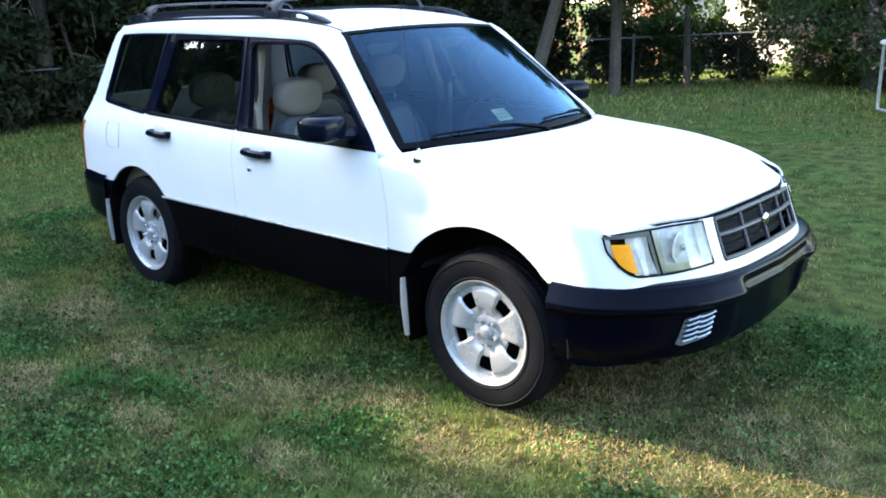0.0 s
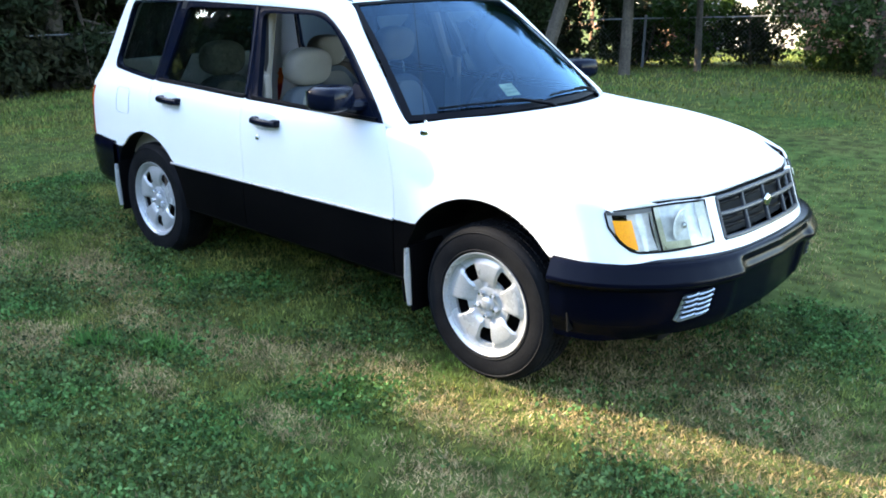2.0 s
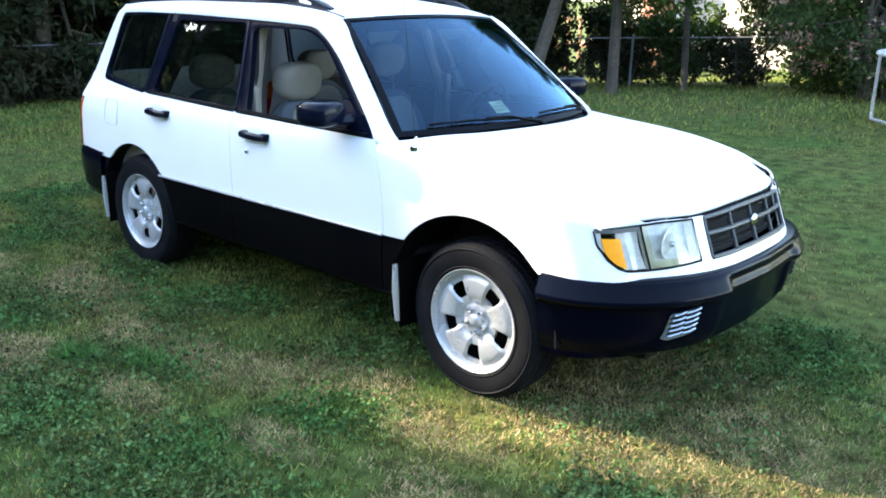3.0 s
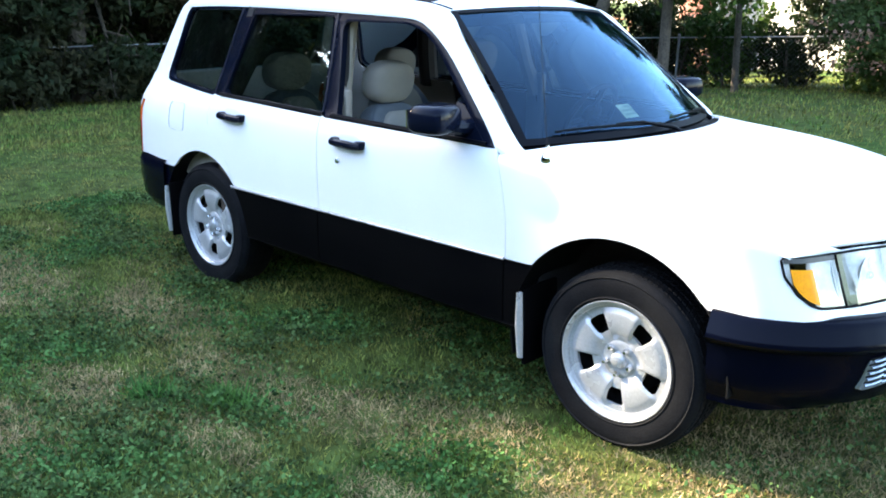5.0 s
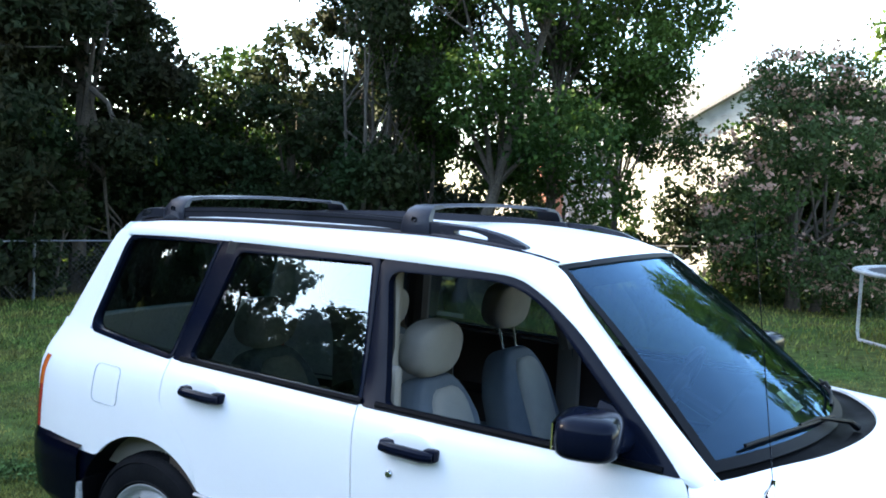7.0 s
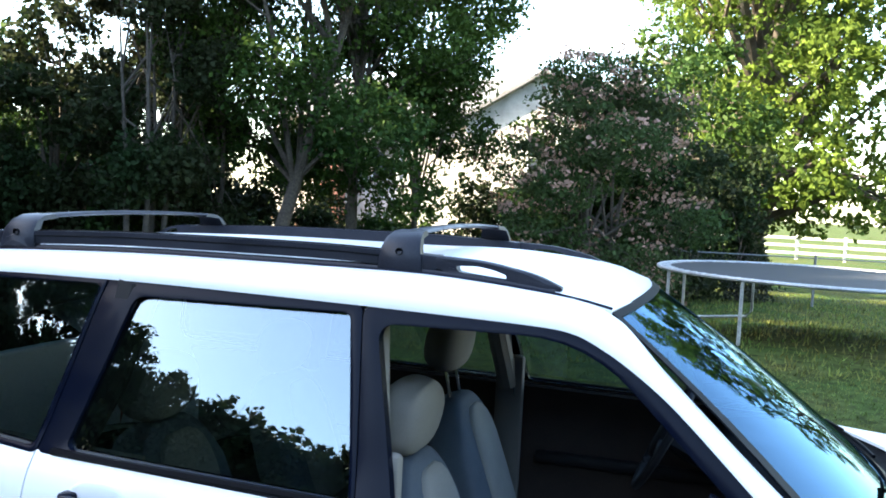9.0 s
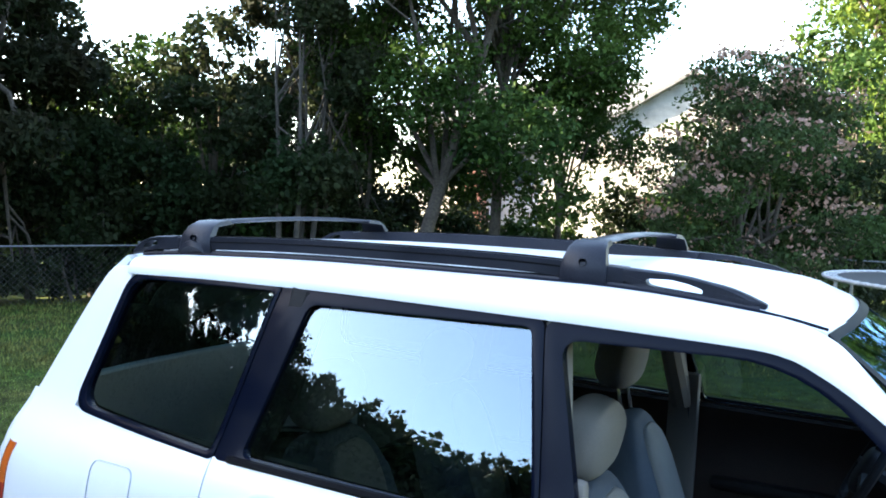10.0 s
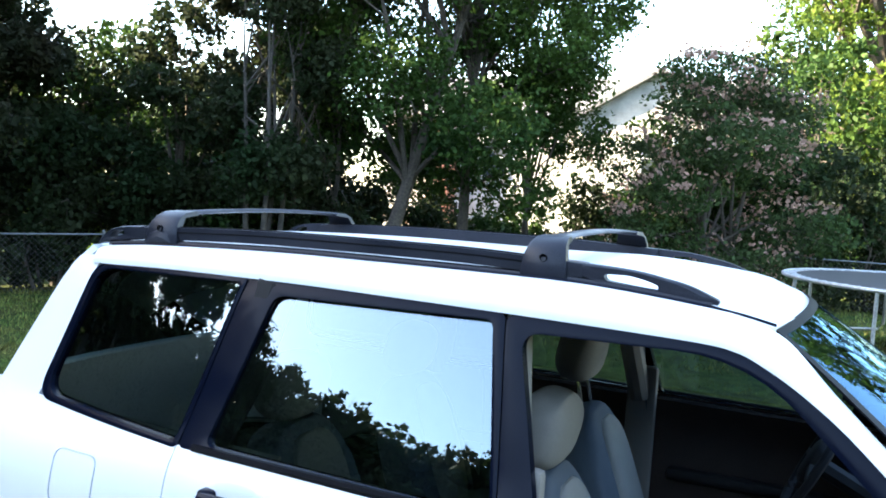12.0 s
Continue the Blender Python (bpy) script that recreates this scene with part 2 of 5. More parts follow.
# ---- the car: x forwards from the front axle, y to its left, z up ----
car = thing("car", "white station wagon with black lower cladding and roof rack on grass", "car")
WHEEL_R, AXLES = 0.329, (0.0, -2.525)
half_width = spline((-3.37, 0.70), (-3.33, 0.745), (-3.23, 0.795), (-2.98, 0.836), (-2.6, 0.858), (-2.0, 0.866), (-1.0, 0.868), (-0.3, 0.866), (0.1, 0.858), (0.35, 0.838), (0.43, 0.806), (0.50, 0.757), (0.56, 0.70))
inset = spline((0.15, 0.07), (0.25, 0.03), (0.36, 0.008), (0.5, 0.0), (0.62, 0.0), (0.8, 0.004), (0.92, 0.016), (0.985, 0.038), (1.02, 0.060), (1.2, 0.128), (1.4, 0.196), (1.44, 0.212), (1.47, 0.235), (1.52, 0.29))
shoulder = spline((-0.5, 0.99), (-0.33, 0.973), (0, 0.946), (0.3, 0.902), (0.5, 0.852), (0.6, 0.825), (0.76, 0.792))
hood_edge = spline((-0.5, 0.765), (-0.2, 0.772), (0.1, 0.765), (0.3, 0.735), (0.42, 0.70), (0.56, 0.665))
nose = spline((0, 0.732), (0.2, 0.725), (0.34, 0.706), (0.45, 0.672), (0.55, 0.625), (0.65, 0.567), (0.72, 0.533), (0.757, 0.500), (0.806, 0.43))
roof_edge = spline((-3.05, 1.478), (-2.77, 1.503), (-2.2, 1.522), (-1.6, 1.525), (-1.18, 1.497), (-1.06, 1.474), (-0.95, 1.452))
band_top = spline((-3.1, 1.43), (-2.9, 1.455), (-2.3, 1.466), (-1.6, 1.458), (-1.18, 1.447), (-1.1, 1.435), (-1.0, 1.40))
tail = spline((0.5, -3.365), (0.62, -3.355), (0.85, -3.325), (1.0, -3.265), (1.2, -3.175), (1.4, -3.075), (1.49, -3.015))


def lean(z):
    """How far the nose comes forwards below its top edge."""
    q = max(0.0, 0.88 - z)
    return 0.42 * q * q / (q + 0.07)


def smooth(a, b, x):
    t = min(max((x - a) / (b - a), 0), 1)
    return t * t * (3 - 2 * t)


def side_y(x, z):
    rear = min(max((-2.2 - x) / 0.9, 0), 1)
    x0 = x - lean(z) * smooth(-0.1, 0.5, x)
    return half_width(x0) - inset(z) - 0.03 * rear * rear * smooth(0.85, 1.05, z)


def belt(x):
    return 0.997 - 0.0135 * (x + 0.57)


def clad(x):
    return 0.583 + 0.009 * (x + 2.2)


def arch(x, low):
    for xc, r in ((-0.015, 0.432), (-2.525, 0.392)):
        if abs(x - xc) < r:
            return max(low, 0.33 + math.sqrt(r * r - (x - xc) ** 2))
    return low


def side_sheet(s, xl, xr, zb, zt, nu=10, nv=10, out=0.0, thick=0.012):
    """A panel on the body's flank between two ends xl(v), xr(v) and two lines zb(x), zt(x)."""
    def at(u, v):
        x = lerp(xl(v), xr(v), u)
        z = lerp(zb(x), zt(x), v)
        return (x, s * (side_y(x, z) + out), z)
    bm = sheet(at, nu, nv)
    bmesh.ops.recalc_face_normals(bm, faces=bm.faces[:])
    flip = sum(f.normal.y * s for f in bm.faces) < 0
    if flip:
        bmesh.ops.reverse_faces(bm, faces=bm.faces[:])
    if thick:
        bmesh.ops.solidify(bm, geom=bm.faces[:], thickness=thick)
    return bm


def rounded(corners, radii, n=6):
    """An outline of (x, z) with rounded corners, n + 1 points a corner and steps between."""
    out, k = [], len(corners)
    for i, ((x, z), r) in enumerate(zip(corners, radii)):
        p, a, b = Vector((x, z)), Vector(corners[i - 1]), Vector(corners[(i + 1) % k])
        p0, p1 = p + r * (a - p).normalized(), p + r * (b - p).normalized()
        for j in range(n + 1):
            t = j / n
            out.append((1 - t) ** 2 * p0 + 2 * t * (1 - t) * p + t * t * p1)
        q = b + radii[(i + 1) % k] * (p - b).normalized()
        for j in range(1, 8):
            out.append(lerp(p1, q, j / 8))
    return out


T1 = (0.0, 0.2, 0.4, 0.6, 0.8, 1.0)
X1 = [lerp(-2.96, -1.18, t) for t in T1]
T2 = (1.15, 1.3, 1.5, 1.75, 2.0, 2.04)
flank_low = [spline(*zip(T1 + T2, X1 + [-1.125, -1.055, -0.94, -0.76, -0.57, -0.545])), spline(*zip(T1 + T2, [band_top(x) - 0.012 for x in X1] + [1.426, 1.396, 1.324, 1.168, 0.993, 0.970]))]
flank_top = [spline(*zip(T1 + T2, X1 + [-1.105, -1.045, -0.925, -0.725, -0.515, -0.49])), spline(*zip(T1 + T2, [0.557] * 6 + [0.558, 0.562, 0.605, 0.676, 0.750, 0.735])), spline(*zip(T1 + T2, [roof_edge(x) for x in X1] + [1.484, 1.458, 1.350, 1.176, 1.002, 0.975]))]


def ring(s, outer, inner, out=0.0, deep=0.03):
    """A frame on the flank between two outlines, with a return into the opening."""
    bm = bmesh.new()
    rows = []
    for o, i in zip(outer, inner):
        y0, y1 = side_y(*o) + out, side_y(*i) + out
        mid = lerp(o, i, 0.5)
        rows.append([bm.verts.new(v) for v in ((o[0], s * (y0 - deep), o[1]), (o[0], s * y0, o[1]), (mid[0], s * (side_y(*mid) + out + 0.003), mid[1]), (i[0], s * y1, i[1]), (i[0], s * (y1 - deep), i[1]))])
    for a, b in zip(rows, rows[1:] + rows[:1]):
        for j in range(4):
            bm.faces.new((a[j], b[j], b[j + 1], a[j + 1]))
    return bm


def superellipsoid(bm, size, m, power=0.45, nu=20, nv=12):
    """A soft block with rounded faces."""
    def w(c):
        return math.copysign(abs(c) ** power, c)
    rows = []
    for i in range(nu):
        a = 2 * math.pi * i / nu
        rows.append([bm.verts.new(m @ Vector((size[0] / 2 * w(math.cos(b)) * w(math.cos(a)), size[1] / 2 * w(math.cos(b)) * w(math.sin(a)), size[2] / 2 * w(math.sin(b))))) for b in [math.pi * (j / nv - 0.5) for j in range(nv + 1)]])
    for i in range(nu):
        for j in range(nv):
            a, b = rows[i], rows[(i + 1) % nu]
            bm.faces.new((a[j], b[j], b[j + 1], a[j + 1]))
    bmesh.ops.remove_doubles(bm, verts=bm.verts[:], dist=1e-5)
    return bm


WIN = dict(
    front=([(-1.575, 1.000), (-1.640, 1.448), (-1.065, 1.445), (-0.566, 0.992)], [(-1.490, 1.014), (-1.598, 1.410), (-1.098, 1.416), (-0.640, 1.006)], [0.02, 0.03, 0.20, 0.02], [0.02, 0.05, 0.15, 0.02]),
    rear=([(-2.455, 1.018), (-2.372, 1.455), (-1.643, 1.448), (-1.578, 1.000)], [(-2.376, 1.034), (-2.277, 1.419), (-1.670, 1.428), (-1.594, 1.018)], [0.02, 0.004, 0.02, 0.02], [0.03, 0.03, 0.02, 0.02]),
    quarter=([(-3.035, 1.050), (-2.945, 1.446), (-2.375, 1.460), (-2.458, 1.014)], [(-3.005, 1.066), (-2.925, 1.428), (-2.392, 1.442), (-2.472, 1.030)], [0.07, 0.06, 0.02, 0.02], [0.07, 0.06, 0.02, 0.02]))


def window_ring(s, key, out):
    o, i, ro, ri = WIN[key]
    return ring(s, rounded(o, ro), rounded(i, ri), out)


def pane(s, key, mat, parent):
    o, i, _, _ = WIN[key]
    (x0, z0), (x1, z1), (x2, z2), (x3, z3) = i
    e = 0.008

    def at(u, v):
        x = lerp(lerp(x0, x1, v) - e, lerp(x3, x2, v) + e, u)
        z = lerp(lerp(z0, z3, (x - x0) / (x3 - x0)) - e, lerp(z1, z2, (x - x1) / (x2 - x1)) + e, v)
        k = z - 1.2
        return (x, s * (side_y(x, 1.2) - 0.012 - 0.35 * k - 0.04 * k * k), z)
    bm = sheet(at, 12, 12)
    bmesh.ops.recalc_face_normals(bm, faces=bm.faces[:])
    if sum(f.normal.y * s for f in bm.faces) < 0:
        bmesh.ops.reverse_faces(bm, faces=bm.faces[:])
    ob = part("window_pane", bm, mat, parent, "tinted glass pane")
    ob.visible_shadow = False
    return ob


def pull_handle(s, x, z, parent):
    """Black pull in a white cup, with its keyhole end."""
    bm = bmesh.new()
    y = side_y(x, z)
    for k, (dx, w) in enumerate(((0.0, 0.038), (0.155, 0.036))):
        box(bm, (x + dx - 0.022, s * (y - 0.01), z - w / 2), (x + dx + 0.022, s * (y + 0.028), z + w / 2), 0.008)
    tube(bm, [(x - 0.01, s * (y + 0.026), z), (x + 0.03, s * (y + 0.034), z), (x + 0.135, s * (y + 0.034), z - 0.002), (x + 0.172, s * (y + 0.026), z - 0.002)], [0.016, 0.018, 0.018, 0.015], 10)
    h = part("door_handle", bm, TRIM, parent, "black pull handle")
    bm = bmesh.new()
    m = Matrix.Translation((x + 0.075, s * (y - 0.002), z + 0.008)) @ Matrix.Diagonal((0.105, 0.012, 0.058, 1))
    bmesh.ops.create_uvsphere(bm, u_segments=20, v_segments=10, radius=0.8, matrix=m)
    part("handle_cup", bm, PAINT, parent)
    return h


def door_edge(z):
    """The line between fender and front door, swept back towards the pillar's foot."""
    return -0.472 - 0.095 * min(max((z - 0.585) / 0.412, 0.0), 1.04) ** 2.5


for s in (-1, 1):
    # front fender, with the turned-in shoulder under the bonnet's edge
    def fender_at(u, v, s=s):
        x = lerp(door_edge(lerp(0.598, 0.935, v / 0.75) if v < 0.75 else 0.935 + 0.055 * math.sin((v - 0.75) / 0.25 * math.pi / 2)), 0.50 + 0.05 * smooth(0.75, 1, v) + lean(lerp(0.605, 0.797, min(1, v / 0.75))) * (1 - smooth(0.75, 1, v)), u)
        zs, zb = shoulder(x), arch(x, clad(x) if x < -0.3 else 0.605)
        if v < 0.75:
            z = lerp(zb, zs - 0.055, v / 0.75)
            return (x, s * side_y(x, z), z)
        a = (v - 0.75) / 0.25 * math.pi / 2
        y0 = side_y(x, zs - 0.055)
        return (x, s * lerp(y0, hood_edge(x), 1 - math.cos(a)), zs - 0.055 + 0.055 * math.sin(a))
    fender = part("front_fender", sheet(fender_at, 44, 20, 0.006), PAINT, car)
    # doors
    gap = 0.0022
    for key, xl, xr in (("front_door", lambda v: -1.553 - 0.034 * v + gap, lambda v: door_edge(lerp(0.598, 0.997, v)) - gap),
                        ("rear_door", lambda v: -2.24 - 0.22 * smooth(0.0, 0.55, v) + gap, lambda v: -1.553 - 0.034 * v - gap)):
        door = part(key, side_sheet(s, xl, xr, lambda x: arch(x, clad(x)), belt, 20, 14), PAINT, car)
        part("lower_cladding", side_sheet(s, (lambda v: -1.553 + gap) if key == "front_door" else (lambda v: -2.525 + math.sqrt(0.405**2 - (lerp(0.345, 0.585, v) - 0.33) ** 2)),
                                          (lambda v: -0.472 - gap) if key == "front_door" else (lambda v: -1.553 - gap),
                                          lambda x: 0.345, lambda x: clad(x) - 0.004, 16, 8, out=0.010, thick=0.02), CLAD, door, "black plastic cladding along the sill")
        bm = bmesh.new()
        x0, x1 = xl(0), xr(0)
        tube(bm, [(x, s * (side_y(x, 0.58) + 0.008), clad(x) + 0.002) for x in np.linspace(x0, x1, 14)], 0.0065, 6)
        part("trim_strip", bm, SILVER, door, "thin bright strip over the cladding")
        key2 = "front" if key == "front_door" else "rear"
        part("window_frame", window_ring(s, key2, 0.001), TRIM, door, "black window frame")
        bm = bmesh.new()
        a, b = (WIN[key2][1][0][0] - 0.03, WIN[key2][1][3][0] + 0.02)
        tube(bm, [(x, s * (side_y(x, belt(x) + 0.004) + 0.004), belt(x) + 0.004) for x in np.linspace(a, b, 10)], 0.010, 6)
        part("window_seal", bm, SEAL, door)
        pull_handle(s, -1.437 if key == "front_door" else -2.31, 0.914 if key == "front_door" else 0.932, door)
        if key == "rear_door" or s > 0:
            pane(s, key2, WINDOW, door)
        if key == "front_door":
            bm = bmesh.new()
            lathe(bm, [(0, 0.010), (0.009, 0.010), (0.012, 0.006), (0.012, -0.004)], "y", (-1.425, s * side_y(-1.425, 0.83), 0.83), 16)
            if s < 0:
                bmesh.ops.scale(bm, vec=(1, -1, 1), space=Matrix.Translation((0, -s * side_y(-1.425, 0.83), 0)), verts=bm.verts[:])
            part("lock", bm, CHROME, door, "small round key lock")
            # mirror and its black sail
            bm = bmesh.new()
            prism(bm, [(-0.845, 1.010), (-0.630, 1.003), (-0.78, 1.128), (-0.82, 1.138)], lambda u, v, w: (u, s * (side_y(u, v) + 0.004 - w), v), 0.02)
            part("mirror_sail", bm, TRIM, door, "black triangle at the mirror's foot")
            bm = bmesh.new()
            m = Matrix.Translation((-0.772, s * 0.945, 1.092)) @ Euler((0, 0, s * radians(-14))).to_matrix().to_4x4()
            superellipsoid(bm, (0.165, 0.205, 0.112), m, 0.55)
            mirror = part("side_mirror", bm, TRIM, door, "black plastic door mirror")
            bm = bmesh.new()
            tube(bm, [(-0.735, s * 0.79, 1.05), (-0.735, s * 0.86, 1.055), (-0.75, s * 0.91, 1.068)], [0.035, 0.028, 0.03], 10)
            part("mirror_arm", bm, TRIM, mirror)
            bm = bmesh.new()
            box(bm, (-0.0835, -0.066, -0.034), (-0.0800, 0.066, 0.034), 0.0)
            bm.transform(m)
            part("mirror_glass", bm, CHROME, mirror, "mirror glass")
        # trim on the inside of the door
        bm = side_sheet(s, lambda v: xl(0.5) + 0.01, lambda v: xr(0.5) - 0.01, lambda x: 0.40, lambda x: belt(x) - 0.004, 8, 8, out=-0.055, thick=0.02)
        trim_in = part("door_trim", bm, DOORTRIM, door, "brown inner door trim")
        bm = bmesh.new()
        box(bm, (xl(0.5) + 0.12, s * (0.868 - 0.135), 0.70), (xr(0.5) - 0.15, s * (0.868 - 0.075), 0.745), 0.015)
        part("armrest", bm, CABIN2, trim_in)
    # sill under the doors, and the small dark piece ahead of the front door
    bm = side_sheet(s, lambda v: -0.4685, lambda v: -math.sqrt(0.425**2 - (lerp(0.345, 0.587, v) - 0.33) ** 2), lambda x: 0.345, lambda x: clad(x) - 0.002, 4, 8, out=0.008, thick=0.0)
    part("fender_cladding", bm, CLAD, fender, "black cladding behind the wheel")
    bm = sheet(lambda u, v: (lerp(-2.13, -0.40, u), s * lerp(0.868, 0.70, v), lerp(0.345, 0.25, v)), 10, 3, 0.01)
    part("sill", bm, CLAD, car)
    # quarter panel with the rear pillar
    bm = side_sheet(s, lambda v: tail(lerp(0.60, 1.02, v)), lambda v: -2.24 - 0.22 * smooth(0.0, 0.55, v) - gap, lambda x: arch(x, 0.60), lambda x: max(belt(x), 1.014 + 0.062 * (-2.458 - x)) + 0.006, 44, 14)
    quarter = part("quarter_panel", bm, PAINT, car)
    bm = side_sheet(s, lambda v: tail(lerp(1.04, 1.455, v)), lambda v: lerp(-3.03, -2.935, v), lambda x: 1.04, lambda x: band_top(max(x, -3.06)) + 0.012, 10, 12, out=-0.001)
    part("rear_pillar", bm, PAINT, quarter)
    part("window_frame", window_ring(s, "quarter", 0.002), TRIM, quarter, "black frame of the rear side window")
    pane(s, "quarter", WINDOW, quarter)
    if s < 0:
        # fuel flap
        fl = [Vector((x, z)) for x, z in rounded([(-2.855, 0.805), (-2.855, 0.952), (-2.695, 0.952), (-2.695, 0.805)], [0.03] * 4)]
        fi = [Vector((x, z)) for x, z in rounded([(-2.8535, 0.8065), (-2.8535, 0.9505), (-2.6965, 0.9505), (-2.6965, 0.8065)], [0.03] * 4)]
        part("fuel_flap_seam", ring(s, fl, fi, 0.0004, 0.004), SILVER, quarter, "thin seam of the fuel flap")
    bm = side_sheet(s, lambda v: -2.95, lambda v: -2.2, lambda x: 0.55, lambda x: belt(x), 8, 6, out=-0.09, thick=0.01)
    part("load_bay_trim", bm, CABIN, quarter)
    # roof flank from the window band up to the roof, running on into the windscreen pillar
    def flank_at(u, v, s=s):
        t = 2.04 * u
        low = Vector((flank_low[0](t), 0, flank_low[1](t)))
        low.y = side_y(low.x, low.z) + 0.0055 - 0.5 * max(0.0, t - 2)
        top = Vector([c(t) for c in flank_top])
        a = v * math.pi / 2
        y = top.y + (low.y - top.y) * math.cos(a) ** 0.9
        k = math.sin(a)
        return (lerp(low.x, top.x, k), s * y, lerp(low.z, top.z, k))
    part("roof_flank", sheet(flank_at, 84, 10, 0.008), PAINT, car)
    # inner lining of the pillars
    bm = bmesh.new()
    box(bm, (-1.61, s * 0.745, 0.45), (-1.50, s * 0.700, 1.12), 0.015)
    tube(bm, [(-1.56, s * 0.725, 1.0), (-1.60, s * 0.665, 1.2), (-1.635, s * 0.60, 1.43)], 0.042, 10)
    part("pillar_lining", bm, CABIN, car, "tan lining of the door pillar")
    bm = bmesh.new()
    tube(bm, [(-1.60, s * 0.64, 1.40), (-1.56, s * 0.685, 1.2), (-1.51, s * 0.735, 0.8), (-1.50, s * 0.72, 0.45)], 0.016, 6, 0.3)
    part("seat_belt", bm, CABIN2, car, "dark hanging seat belt")
    bm = bmesh.new()
    tube(bm, [(-2.42, s * 0.745, 1.0), (-2.36, s * 0.66, 1.2), (-2.31, s * 0.60, 1.44)], 0.06, 10)
    part("pillar_lining", bm, CABIN2, car)
    # wheel arch liners
    for xc, r in ((-0.015, 0.437), (-2.525, 0.398)):
        def liner_at(u, v, s=s, xc=xc, r=r):
            a = math.pi * 1.08 * u
            return (xc + r * math.cos(a), s * lerp(0.845, 0.50, v), 0.33 + r * math.sin(a))
        part("arch_liner", sheet(liner_at, 30, 3, 0.006), LINER, car, "dark wheel arch liner")
    # mud flaps
    for xf, zb in ((-0.375, 0.20), (-2.855, 0.20)):
        bm = bmesh.new()
        box(bm, (xf - 0.012, s * 0.655, zb), (xf + 0.006, s * 0.862, 0.50), 0.006)
        for v in bm.verts:
            v.co.x -= 0.10 * (v.co.z - zb) * 0.3 - 0.02 * (0.5 - v.co.z)
        part("mud_flap", bm, CLAD, car, "black rubber mud flap")
        bm = bmesh.new()
        tube(bm, [(xf - 0.014 + 0.006, s * 0.866, zb + 0.03), (xf - 0.016, s * 0.870, 0.36), (xf - 0.022, s * 0.868, 0.485)], [0.012, 0.016, 0.012], 8)
        part("flap_edge", bm, SILVER, car, "pale edge of the mud flap")
    # tail lamp
    for z0, z1, mat, nm in ((0.80, 0.925, ORANGE, "turn_signal"), (0.62, 0.80, RED, "tail_lamp")):
        def lamp_at(u, v, z0=z0, z1=z1, s=s):
            z = lerp(z0, z1, v)
            a = u * math.pi / 2
            x0 = tail(z)
            return (x0 + 0.090 - 0.110 * math.sin(a), s * (lerp(side_y(x0 + 0.090, z) + 0.004, 0.60, 1 - math.cos(a))), z)
        part(nm, sheet(lamp_at, 10, 4, 0.01), mat, car, "ribbed red and orange tail lamp lens")
    # roof rail: a flat-sided bar that ends in an open loop
    rail = spline((-2.90, 1.547), (-2.80, 1.555), (-2.33, 1.575), (-1.83, 1.580), (-1.50, 1.571))
    top = [(x, rail(x)) for x in np.linspace(-2.85, -1.50, 24)]
    low = [(x, z - 0.037) for x, z in top]
    bm = bmesh.new()
    prism(bm, top + low[::-1], lambda u, v, w: (u, s * (0.528 - w), v), 0.062)
    edges = [e for e in bm.edges if abs(e.verts[0].co.y - e.verts[1].co.y) < 1e-5]
    bmesh.ops.bevel(bm, geom=edges, offset=0.005, segments=2, affect="EDGES", profile=0.5)
    rr = part("roof_rail", bm, RACK, car, "black roof rail")
    for y, dz in ((0.512, 0.0005), (0.492, 0.0005), (0.5285, -0.014)):
        bm = bmesh.new()
        tube(bm, [(x, s * y, rail(x) + dz) for x in np.linspace(-2.83, -1.56, 20)], 0.0022, 6)
        part("rail_groove", bm, SEAL, rr, "dark groove along the rail")

    def rail_loop(outer, inner, label):
        bm = bmesh.new()
        rows = []
        for o, q in zip(outer, inner):
            e = o.lerp(q, 0.25)
            rows.append([bm.verts.new((a.x, s * y, a.y)) for a, y in ((o, 0.494), (o, 0.522), (e, 0.528), (q, 0.526), (q, 0.494))])
        for a, b in zip(rows, rows[1:] + rows[:1]):
            for k in range(5):
                bm.faces.new((a[k], b[k], b[(k + 1) % 5], a[(k + 1) % 5]))
        part("rail_loop", bm, RACK, rr, label)
    outer = rounded([(-1.526, 1.572), (-1.374, 1.566), (-1.251, 1.543), (-1.182, 1.514), (-1.191, 1.499), (-1.318, 1.51), (-1.464, 1.526), (-1.514, 1.54)], [0.01, 0.04, 0.03, 0.008, 0.006, 0.03, 0.02, 0.012], 3)
    inner = rounded([(-1.451, 1.55), (-1.393, 1.552), (-1.352, 1.545), (-1.321, 1.535), (-1.323, 1.524), (-1.363, 1.526), (-1.428, 1.533), (-1.447, 1.537)], [0.008, 0.012, 0.012, 0.006, 0.005, 0.012, 0.008, 0.006], 3)
    rail_loop(outer, inner, "open lens-shaped loop at the rail's front end")
    outer = rounded([(-3.035, 1.487), (-3.001, 1.529), (-2.937, 1.549), (-2.840, 1.556), (-2.840, 1.515), (-2.903, 1.508), (-2.963, 1.502), (-3.005, 1.493)], [0.006, 0.03, 0.03, 0.006, 0.006, 0.02, 0.02, 0.01], 3)
    inner = rounded([(-2.984, 1.511), (-2.973, 1.526), (-2.954, 1.534), (-2.929, 1.536), (-2.925, 1.525), (-2.937, 1.521), (-2.954, 1.515), (-2.971, 1.509)], [0.004, 0.005, 0.005, 0.004, 0.004, 0.005, 0.005, 0.004], 3)
    rail_loop(outer, inner, "open loop at the rail's rear end")
    bm = bmesh.new()
